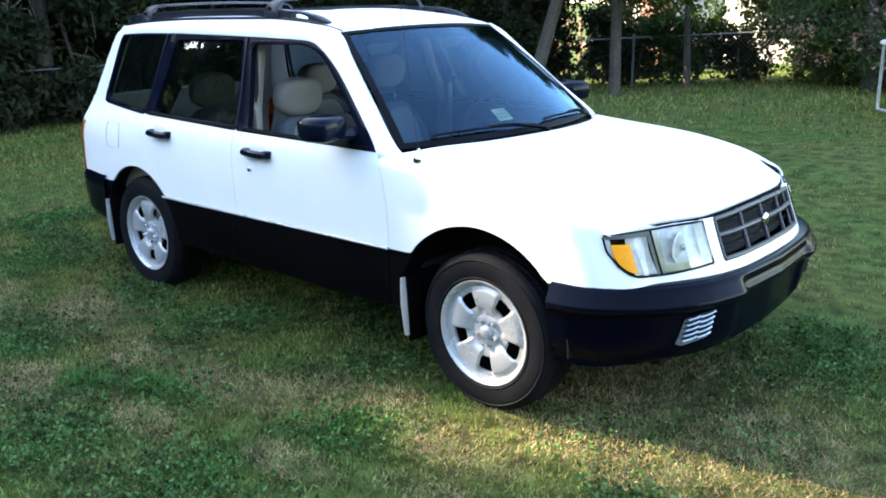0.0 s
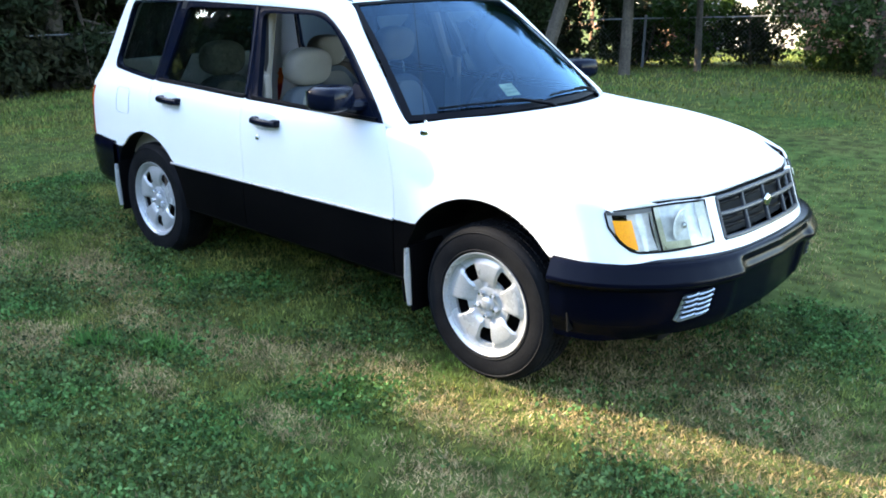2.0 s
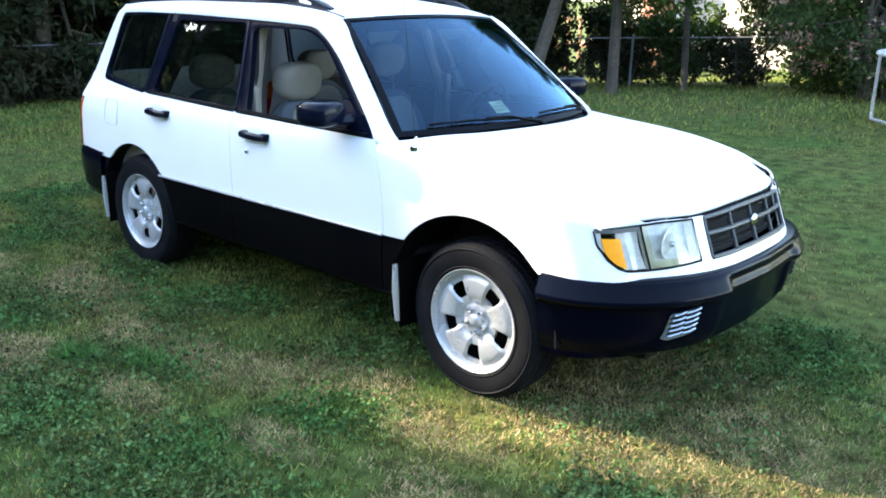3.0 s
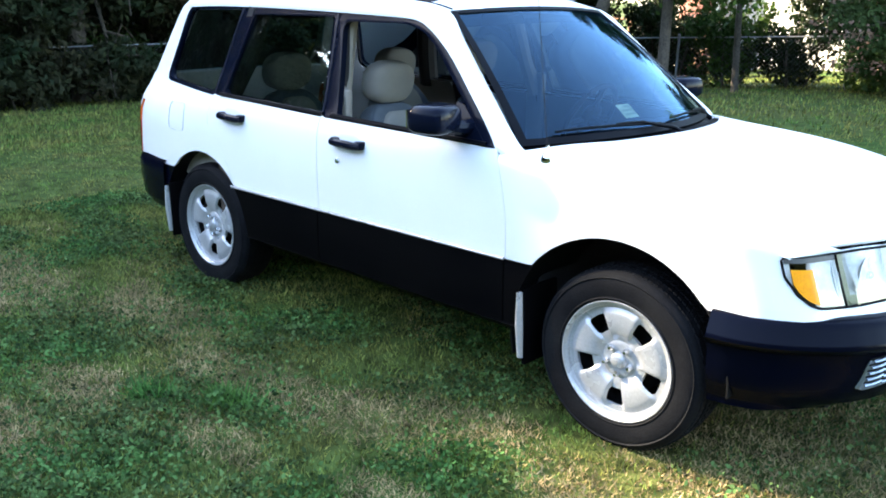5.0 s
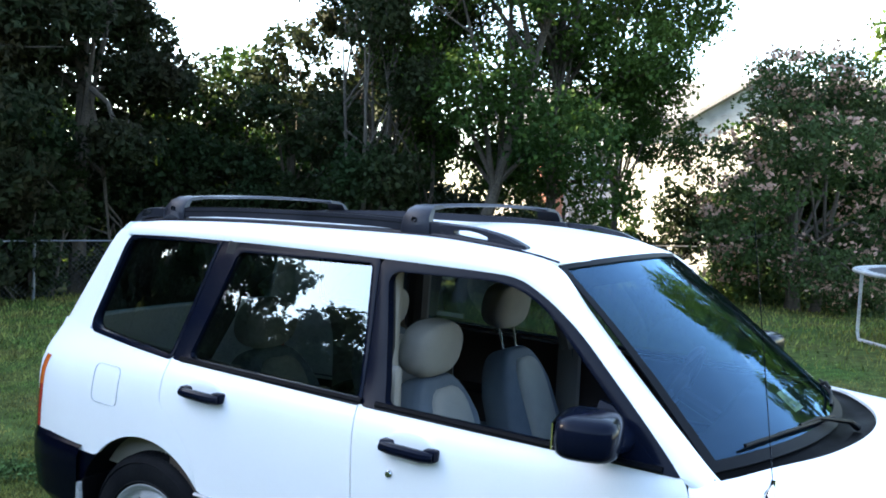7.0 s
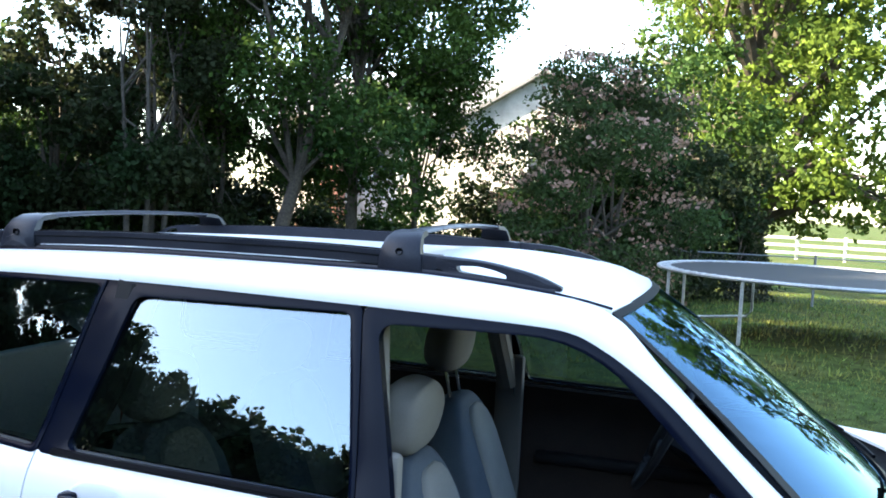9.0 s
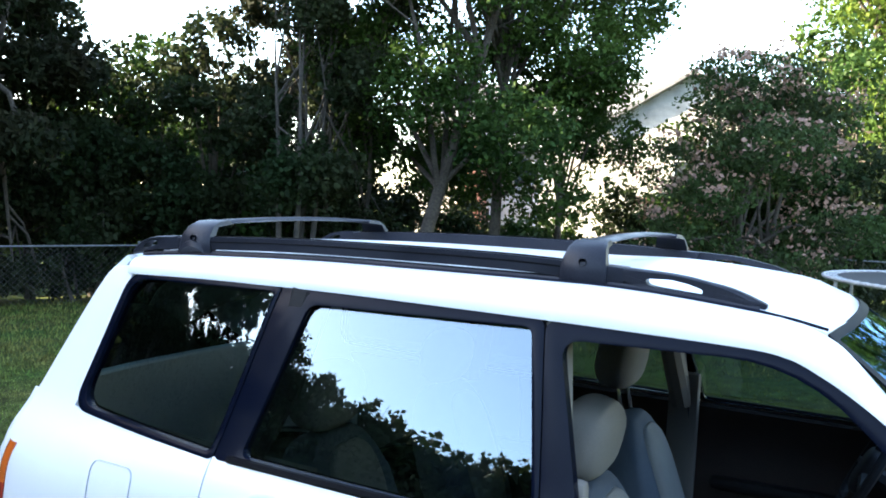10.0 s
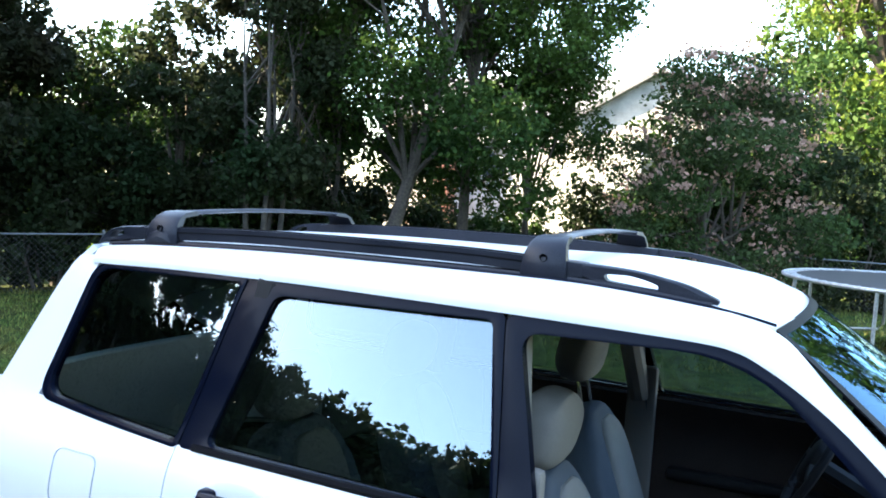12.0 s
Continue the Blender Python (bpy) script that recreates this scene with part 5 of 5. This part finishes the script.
def at_az(az, dist):
    """A place seen from the car's side at degrees left of straight across, so many metres off."""
    return -1.0 - dist * math.sin(radians(az)), -2.55 + dist * math.cos(radians(az))


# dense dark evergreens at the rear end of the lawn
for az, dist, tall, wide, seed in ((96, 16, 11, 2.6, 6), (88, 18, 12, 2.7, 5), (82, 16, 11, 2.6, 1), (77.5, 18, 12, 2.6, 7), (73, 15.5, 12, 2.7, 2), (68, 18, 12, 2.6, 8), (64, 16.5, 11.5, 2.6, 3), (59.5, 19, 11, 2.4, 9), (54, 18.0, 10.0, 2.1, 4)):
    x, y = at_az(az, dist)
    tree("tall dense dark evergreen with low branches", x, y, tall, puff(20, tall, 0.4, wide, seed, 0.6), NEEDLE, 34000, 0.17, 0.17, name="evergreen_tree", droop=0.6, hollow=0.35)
# lower broadleaf trees between
for az, dist, tall, wide, seed, mat in ((47.5, 20, 5.3, 2.3, 11, DARKLEAF), (44.0, 21, 5.5, 2.3, 12, LEAF), (51, 19.5, 5.9, 2.0, 13, DARKLEAF), (40.8, 19, 5.6, 1.9, 14, DARKLEAF)):
    x, y = at_az(az, dist)
    tree("bushy green broadleaf tree behind the fence", x, y, tall, puff(11, tall, 0.9, wide, seed, 0.55), mat, 8500, 0.15, 0.10, hollow=0.65)
# the dark tree with pale slanting stems
for k, (az, dist, tall) in enumerate(((92, 22, 9), (80, 24, 10), (70, 25, 10), (61, 27, 8), (39, 27, 5.0))):
    x, y = at_az(az, dist)
    tree("dark broad tree in the wood behind the fence", x, y, tall, puff(14, tall, 0.2, 3.2, 70 + k, 0.8), DARKLEAF, 11000, 0.28, 0.2, hollow=0.3)
# trees that show through the gaps; the pale leaf colour carries their sunlit look
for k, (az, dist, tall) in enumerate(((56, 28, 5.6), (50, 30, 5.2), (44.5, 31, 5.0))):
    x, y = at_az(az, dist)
    tree("tree beyond the fence, leaves coloured yellow-green to look sunlit", x, y, tall, puff(13, tall, 0.2, 2.9, 77 + k, 0.8), LIGHTLEAF, 10000, 0.26, 0.16, hollow=0.4)
x, y = at_az(35.3, 15.5)
tree("tall dark tree with pale slanting stems", x, y, 9.5, [(b[0], b[1] + 0.9, *b[2:]) for b in puff(17, 10.2, 1.0, 1.95, 21)], DARKLEAF, 36000, 0.11, 0.055, PALE, stems=4, hollow=0.4)
x, y = at_az(32.3, 16.5)
tree("tall dark tree with bare lower stems", x, y, 9.0, puff(12, 10, 3.0, 1.3, 22), DARKLEAF, 18000, 0.12, 0.06, PALE, stems=2)
x, y = at_az(35.0, 18.5)
tree("tall dense dark evergreen with low branches", x, y, 11.5, puff(20, 11.5, 0.8, 1.6, 24, 0.6), NEEDLE, 26000, 0.15, 0.15, name="evergreen_tree", droop=0.6, hollow=0.35)
# open locust-like trees with leaning trunks
x, y = at_az(28.2, 15)
tree("airy green tree with a leaning trunk", x, y, 9.5, [(b[0], b[1] + 0.8, *b[2:]) for b in puff(15, 9.8, 2.4, 2.4, 31)], LEAF, 34000, 0.10, 0.13, lean=(1.6, 0.3), hollow=0.6)
x, y = at_az(22.3, 15.5)
tree("airy green tree over the shrubs", x, y, 9.0, puff(16, 9.8, 1.8, 2.3, 32), LEAF, 36000, 0.10, 0.11, hollow=0.6)
x, y = at_az(18.0, 17)
tree("slender green tree by the house", x, y, 7.8, puff(13, 9.0, 3.0, 1.8, 33), LEAF, 24000, 0.10, 0.07)
# mimosa with pinkish blossom
x, y = at_az(6.3, 17.5)
tree("mimosa tree with fading pink blossom", x, y, 4.6, puff(16, 4.5, 0.1, 2.5, 41, 0.45), MIMOSA, 28000, 0.095, 0.10, stems=3, blossom=5000, hollow=0.65)
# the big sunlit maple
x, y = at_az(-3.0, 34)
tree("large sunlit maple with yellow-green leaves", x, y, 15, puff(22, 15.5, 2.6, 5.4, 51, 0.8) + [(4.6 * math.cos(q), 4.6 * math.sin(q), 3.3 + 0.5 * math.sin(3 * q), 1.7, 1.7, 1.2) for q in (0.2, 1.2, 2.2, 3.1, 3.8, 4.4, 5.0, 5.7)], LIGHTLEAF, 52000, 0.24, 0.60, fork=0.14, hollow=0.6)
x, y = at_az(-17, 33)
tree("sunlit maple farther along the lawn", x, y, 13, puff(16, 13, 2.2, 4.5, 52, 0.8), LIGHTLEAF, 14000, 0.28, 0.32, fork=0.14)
x, y = at_az(1.5, 25)
tree("green tree under the maple", x, y, 7.0, puff(10, 7.2, 1.0, 2.5, 53), LEAF, 8000, 0.18, 0.13)

def bush(tall, wide, seed):
    """Blobs for a shrub that is leafy down to the ground."""
    r = random.Random(seed)
    return [(r.uniform(-0.6, 0.6) * wide, r.uniform(-0.6, 0.6) * wide, 0.35 + (tall - 0.5) * k / 8, wide * r.uniform(0.5, 0.75), wide * r.uniform(0.5, 0.75), 0.55) for k in range(9)]


# shrubs along the fence
r = random.Random(5)
HEDGE = [(-15.6, -5.5), (-16.4, -2.5), (-16.6, 0.5), (-16.3, 3.0), (-15.9, 5.2), (-15.4, 7.2), (-14.2, 9.2), (-13.2, 10.6), (-12.0, 11.9), (-10.8, 13.1), (-9.9, 14.2), (-8.7, 15.2), (-7.4, 15.9), (-6.1, 16.4), (-4.8, 16.8), (-3.5, 17.1), (-2.3, 17.3), (-1.2, 17.6)]
HEDGE += [(-11.6, 14.6), (-9.4, 16.2), (-8.0, 17.0), (-6.6, 17.6), (-5.2, 18.0), (-3.9, 18.3), (-2.6, 18.6), (-1.2, 19.0), (0.2, 19.2), (-5.4, 16.3), (-4.0, 16.7), (-1.7, 17.2)]
for k, (x, y) in enumerate(HEDGE):
    az = math.degrees(math.atan2(-0.9 - x, y + 2.3))
    thin = 11.0 < az < 24.5 or 27.0 < az < 30.5
    if thin and k > 17:
        continue
    h = r.uniform(1.6, 2.4) if thin else r.uniform(3.0, 3.9) if k > 17 else r.uniform(2.3, 3.4) if k > 4 else r.uniform(1.2, 2.0)
    w = r.uniform(0.8, 1.15)
    tree("dense dark green shrub on the fence line", x + r.uniform(-0.3, 0.3), y + r.uniform(-0.3, 0.5), h, bush(h, w, 60 + k), DARKLEAF if k % 4 else LEAF, 4000 if thin else 5200, 0.13, 0.035, category="shrub", name="shrub", stems=3, hollow=0.4)

# trees behind the viewer, mirrored in the glass and closing the place
for k, (x, y, steep) in enumerate(((-33, -9, 0.26), (-28, -17, 0.42), (-25, -18.5, 0.45), (-23, -20, 0.46), (-20.5, -21, 0.40), (-18, -22, 0.37), (-15.5, -22, 0.335), (-13.5, -22, 0.315), (-11, -22.5, 0.31), (-9, -23, 0.34), (-6.5, -23, 0.36), (-4, -23, 0.36), (0, -24, 0.34), (5, -24, 0.32), (10, -24, 0.32), (15, -23, 0.32), (21, -19, 0.30), (27, -13, 0.25), (32, -4, 0.22))):
    tall = 1.2 + steep * math.hypot(x + 2, y + 0.8) - ground_z(x, y)
    tree("tall leafy tree across the lawn", x, y, tall, puff(16, tall, 0.2, 3.4, 90 + k, 0.7), DARKLEAF, 18000 if -29 < x < 1 else 6000, 0.27 if -29 < x < 1 else 0.5, 0.16, hollow=0.2)
# the edge of the woods farther back, closing the place
EDGE_LINE = [Vector(q) for q in ((-48, 2, 0), (-46, -12, 0), (-38, -23, 0), (-26, -30, 0), (-10, -32, 0), (14, -32, 0), (32, -24, 0), (42, -8, 0), (44, 8, 0))]


def woods_at(u, v):
    i = u * (len(EDGE_LINE) - 1)
    a = int(min(i, len(EDGE_LINE) - 2))
    q = EDGE_LINE[a].lerp(EDGE_LINE[a + 1], i - a)
    h = 0.6 + 0.385 * math.hypot(q.x + 2, q.y + 0.8) + 1.2 * noise.noise((q.x * 0.16, q.y * 0.16, 2.0)) + 0.9 * noise.noise((q.x * 0.6, q.y * 0.6, 5.0))
    z = h * math.sin(min(1.0, v * 1.25) * math.pi / 2)
    out = 1 + 0.05 * noise.noise((q.x * 0.5, q.y * 0.5, z * 0.6)) + 0.03 * noise.noise((q.x * 1.7, q.y * 1.7, z * 1.5)) + 0.10 * max(0.0, v - 0.7)
    return (q.x * out, q.y * out, z - 2.2)


tagged(solid("far_woods", sheet(woods_at, 220, 14), DARKLEAF, "dense dark edge of far woods", "woods", kind="stuff", sharp=180), "dense dark edge of far woods", "woods", kind="stuff")
q = np.array([woods_at(a, b) for a, b in zip(rng.random(26000), 0.35 + 0.5 * rng.random(26000) ** 0.6)]) + rng.normal(0, 0.5, (26000, 3))
tagged(new("woods_leaves", flat_mesh("woods_leaves", leaf_faces(q, 0.55), 4, DARKLEAF)), "leafy twigs along the far woods", "leaves", kind="stuff")
# unseen trees, added to shade the lawn and car from the low sun
for k, (x, y, tall) in enumerate(((-20, -5.75, 15.5), (-20, -1.2, 11.3), (-24, 4.5, 12.5), (-25, -5.0, 16), (-25, -1.0, 13.3), (-22, 2.5, 14))):
    tall -= ground_z(x, y)
    tree("tall dense unseen tree added to shade the lawn", x, y, tall, puff(22, tall, 1.2, 2.7, 120 + k), NEEDLE, 20000, 0.45, 0.2, hollow=0.3)
for k, (x, y, tall, wide) in enumerate(((-36, -8.4, 34, 3.6), (-36, -11.3, 34, 2.4), (-36, -18.8, 34, 3.0), (-38, -24.5, 34, 3.6))):
    tall -= ground_z(x, y)
    tree("very tall dense unseen tree added to block the sun", x, y, tall, puff(26, tall, 1.2, wide, 140 + k), NEEDLE, 24000, 0.85, 0.3, hollow=0.2)

# added out of view: tall columns shade the car, the low one passes sun
for x, y, tall, r in ((-36, -12.6, 33, 0.75), (-36, -13.3, 33, 0.34), (-36.1, -13.72, 33, 0.31), (-36.2, -14.22, 20.9, 0.22), (-36.4, -14.84, 33, 0.34), (-36.4, -15.15, 33, 0.4), (-36, -15.45, 33, 0.5), (-36, -16.3, 33, 0.8)):
    tall -= ground_z(x, y)
    column = [(0.1 * math.sin(3.1 * k), 0.0, 0.6 + (tall - 0.9) * k / 40, r, r, 0.7) for k in range(41)]
    tree("slim unseen foliage column added to shape the sunlight", x, y, tall, column, NEEDLE, int(9000 * r / 0.42), 0.5, 0.2, hollow=0.1)

# ---- fences ----
GALV = material("galvanised_steel", (0.15, 0.16, 0.17), 0.6, 0.4, vary=0.15, scale=8, fine=60, second=(0.19, 0.20, 0.21))
WIRE = material("weathered_wire", (0.11, 0.115, 0.12), 0.6, 0.4, vary=0.2, scale=8, fine=60)
fence = thing("chain_link_fence", "low galvanised chain link fence among the shrubs", "fence", kind="")
FP = [(-16.0, -3.0), (-15.8, 0.2), (-15.5, 3.4), (-14.8, 6.6), (-12.9, 9.4), (-10.6, 12.2), (-8.2, 14.8), (-5.0, 16.2), (-1.8, 17.2), (1.6, 18.6), (5.0, 20.0), (8.4, 21.4)]
for x, y in FP:
    z = ground_z(x, y)
    bm = bmesh.new()
    tube(bm, [(x, y, z - 0.1), (x, y, z + 1.14)], 0.03, 10)
    bmesh.ops.create_uvsphere(bm, u_segments=10, v_segments=6, radius=0.034, matrix=Matrix.Translation((x, y, z + 1.15)))
    part("post", bm, GALV, fence)
for (x0, y0), (x1, y1) in zip(FP, FP[1:]):
    bm = bmesh.new()
    tube(bm, [(x0, y0, ground_z(x0, y0) + 1.10), (x1, y1, ground_z(x1, y1) + 1.10)], 0.015, 8)
    part("top_rail", bm, GALV, fence)
    bm = bmesh.new()
    n = int(math.hypot(x1 - x0, y1 - y0) / 0.10)
    for k in range(n):
        for q in (-1, 1):
            a, b = k / n, min(1, max(0, (k + q * 10) / n))
            h = abs(b - a) * n / 10
            if h < 0.05:
                continue
            pa = Vector((lerp(x0, x1, a), lerp(y0, y1, a), ground_z(lerp(x0, x1, a), lerp(y0, y1, a)) + 0.06))
            pb = Vector((lerp(x0, x1, b), lerp(y0, y1, b), ground_z(lerp(x0, x1, b), lerp(y0, y1, b)) + 0.06 + 1.02 * h))
            tube(bm, [pa, pb], 0.0022, 3, cap=False)
    part("wire_mesh", bm, WIRE, fence, "thin wire mesh")

WHITE = material("white_fence_paint", (0.78, 0.77, 0.74), 0.6, vary=0.05, scale=3, fine=40)
rails = thing("board_fence", "white board fence beyond the lawn", "fence")
for k in range(18):
    x = -8 + 2.4 * k
    y = 47 + 0.1 * k
    z = ground_z(x, y)
    bm = bmesh.new()
    box(bm, (x - 0.07, y - 0.07, z - 0.1), (x + 0.07, y + 0.07, z + 1.3), 0.01)
    part("post", bm, WHITE, rails)
    for h in (0.35, 0.75, 1.15):
        bm = bmesh.new()
        box(bm, (x, y - 0.09, z + h - 0.07), (x + 2.4, y - 0.05, z + h + 0.07), 0.006)
        part("board", bm, WHITE, rails)

# ---- trampoline ----
MAT_ = material("trampoline_mat", (0.018, 0.019, 0.022), 0.6, vary=0.1, fine=300)
STEEL = material("dull_frame_steel", (0.42, 0.44, 0.44), 0.5, 0.4, vary=0.25, scale=5, fine=40, second=(0.30, 0.31, 0.32))
tc, tr, th = (0.70, 9.6), 2.12, 0.80
tramp = thing("trampoline", "round trampoline with grey frame and black mat on the lawn", "trampoline")
bm = bmesh.new()
tube(bm, [(tr * math.cos(a), tr * math.sin(a), th) for a in np.linspace(0, 2 * math.pi, 65)], 0.024, 8, cap=False)
part("frame_ring", bm, STEEL, tramp)
bm = bmesh.new()
lathe(bm, [(0, -0.012), (1.0, -0.010), (1.97, 0.0), (1.97, 0.006), (0.0, -0.004)], "z", (0, 0, th), 56)
part("jumping_mat", bm, MAT_, tramp, "black jumping mat")
for k in range(72):
    a = 2 * math.pi * k / 72
    bm = bmesh.new()
    tube(bm, [(q * math.cos(a), q * math.sin(a), th + 0.002) for q in (1.96, 2.115)], 0.015, 5)
    part("spring", bm, STEEL, tramp)
for k in range(4):
    bm = bmesh.new()
    a0 = radians(40 + 90 * k)
    pts = [((tr - 0.02) * math.cos(a0 + da), (tr - 0.02) * math.sin(a0 + da), z) for da, z in ((-0.32, th), (-0.32, 0.06), (-0.28, -0.02), (0.28, -0.02), (0.32, 0.06), (0.32, th))]
    tube(bm, pts, 0.021, 8)
    part("leg", bm, STEEL, tramp)
tramp.location = (*tc, ground_z(*tc) - 0.01)

# ---- house behind the trees ----
SIDING = material("cream_siding", (0.52, 0.50, 0.45), 0.65, vary=0.06, scale=2, fine=30, random=0.05)
ROOF = material("grey_shingles", (0.17, 0.17, 0.175), 0.9, vary=0.3, scale=2, fine=20, bump=0.5, second=(0.12, 0.12, 0.12))
BRICK = material("red_brick", (0.30, 0.13, 0.09), 0.9, vary=0.3, scale=6, fine=25, bump=0.5, second=(0.22, 0.10, 0.075))
DECK = material("brown_deck_wood", (0.22, 0.12, 0.065), 0.8, vary=0.25, scale=5, fine=40, second=(0.15, 0.085, 0.05))
PANE = material("dark_pane", (0.05, 0.06, 0.07), 0.05, vary=0.05, coat=0.5)
house = thing("house", "two-storey house with cream siding and grey roof behind trees", "house")
hx0, hx1, hy0, hy1 = -16.5, -3.5, 27.0, 34.0
hz = ground_z(-10, 28) - 0.2
eave = hz + 5.5
ridge = eave + 1.4
bm = bmesh.new()
# gable end towards the lawn's open side, ridge along y
wallpts = [(hx0, hz), (hx1, hz), (hx1, eave), (hx0, eave)]
prism(bm, wallpts, lambda u, v, w: (u, hy0 + w, v), hy1 - hy0)
wall = part("wall", bm, SIDING, house)
bm = bmesh.new()
prism(bm, [(hx1 - 5.4, eave), (hx1, eave), (hx1 - 2.7, ridge)], lambda u, v, w: (u, hy0 - 0.6 + w, v), 7.0)
prism(bm, [(hx1 - 5.4, hz), (hx1, hz), (hx1, eave), (hx1 - 5.4, eave)], lambda u, v, w: (u, hy0 - 0.6 + w, v), 0.58)
part("gable_wall", bm, SIDING, house)
k = 0
z = hz + 0.15
while z < eave - 0.05:
    bm = bmesh.new()
    box(bm, (hx0, hy0 - 0.018, z), (hx1 - 5.4, hy0 - 0.002, z + 0.19), 0.0)
    for v in bm.verts:
        v.co.y -= 0.012 * (v.co.z < z + 0.05)
    part("siding_board", bm, SIDING, wall)
    bm = bmesh.new()
    box(bm, (hx1 - 5.4, hy0 - 0.618, z), (hx1, hy0 - 0.602, z + 0.19), 0.0)
    for v in bm.verts:
        v.co.y -= 0.012 * (v.co.z < z + 0.05)
    part("siding_board", bm, SIDING, wall)
    z += 0.2
z = eave
while z < ridge - 0.15:
    bm = bmesh.new()
    w = 2.7 * (ridge - z) / (ridge - eave)
    box(bm, (hx1 - 2.7 - w, hy0 - 0.618, z), (hx1 - 2.7 + w, hy0 - 0.602, z + 0.19), 0.0)
    for v in bm.verts:
        v.co.y -= 0.012 * (v.co.z < z + 0.05)
    part("siding_board", bm, SIDING, wall)
    z += 0.2
bm = bmesh.new()
for a, b in (((hx1 - 5.75, eave - 0.28), (hx1 - 2.7, ridge + 0.1)), ((hx1 + 0.35, eave - 0.28), (hx1 - 2.7, ridge + 0.1))):
    prism(bm, [a, b, (b[0], b[1] + 0.14), (a[0], a[1] + 0.14)], lambda u, v, w: (u, hy0 - 0.95 + w, v), 7.7)
part("gable_roof", bm, ROOF, house)
bm = bmesh.new()
prism(bm, [(hy0 - 0.4, eave - 0.1), ((hy0 + hy1) / 2, ridge + 0.3), (hy1 + 0.4, eave - 0.1), (hy1 + 0.4, eave + 0.05), ((hy0 + hy1) / 2, ridge + 0.45), (hy0 - 0.4, eave + 0.05)], lambda u, v, w: (hx0 - 0.4 + w, u, v), hx1 - hx0 + 0.8)
part("roof", bm, ROOF, house)
for wx, wz, wy in ((hx1 - 2.7, 3.5, 0.62), (hx1 - 3.6, 0.9, 0.62), (hx1 - 1.7, 0.9, 0.62), (-13.8, 3.3, 0.02), (-12.0, 3.3, 0.02), (-13.8, 0.9, 0.02)):
    bm = bmesh.new()
    y0 = hy0 - wy
    for lo, hi in (((wx - 0.55, hz + wz - 0.08), (wx + 0.55, hz + wz)), ((wx - 0.55, hz + wz + 1.4), (wx + 0.55, hz + wz + 1.5)), ((wx - 0.55, hz + wz), (wx - 0.45, hz + wz + 1.4)), ((wx + 0.45, hz + wz), (wx + 0.55, hz + wz + 1.4)), ((wx - 0.45, hz + wz + 0.68), (wx + 0.45, hz + wz + 0.73))):
        box(bm, (lo[0], y0 - 0.06, lo[1]), (hi[0], y0 + 0.02, hi[1]), 0.008)
    win = part("window", bm, WHITE, house, "white framed sash window")
    bm = bmesh.new()
    box(bm, (wx - 0.45, y0 - 0.03, hz + wz), (wx + 0.45, y0 - 0.015, hz + wz + 1.4))
    part("pane", bm, PANE, win)
bm = bmesh.new()
box(bm, (-14.4, hy0 - 0.75, hz), (-13.5, hy0 - 0.02, hz + 4.8), 0.02)
box(bm, (-14.47, hy0 - 0.8, hz + 4.8), (-13.43, hy0 + 0.03, hz + 4.95), 0.02)
part("chimney", bm, BRICK, house, "red brick chimney")
deck = thing("wooden_deck", "raised brown wooden deck at the house", "deck")
bm = bmesh.new()
box(bm, (-16.4, 23.6, hz + 0.75), (-11.2, 26.15, hz + 0.87), 0.01)
part("deck_floor", bm, DECK, deck)
for k in range(11):
    x = -16.35 + 0.51 * k
    bm = bmesh.new()
    box(bm, (x - 0.05, 23.6, hz - 0.1), (x + 0.05, 23.7, hz + 1.75), 0.006)
    part("baluster", bm, DECK, deck)
bm = bmesh.new()
box(bm, (-16.45, 23.58, hz + 1.72), (-11.15, 23.72, hz + 1.80), 0.01)
part("handrail", bm, DECK, deck)
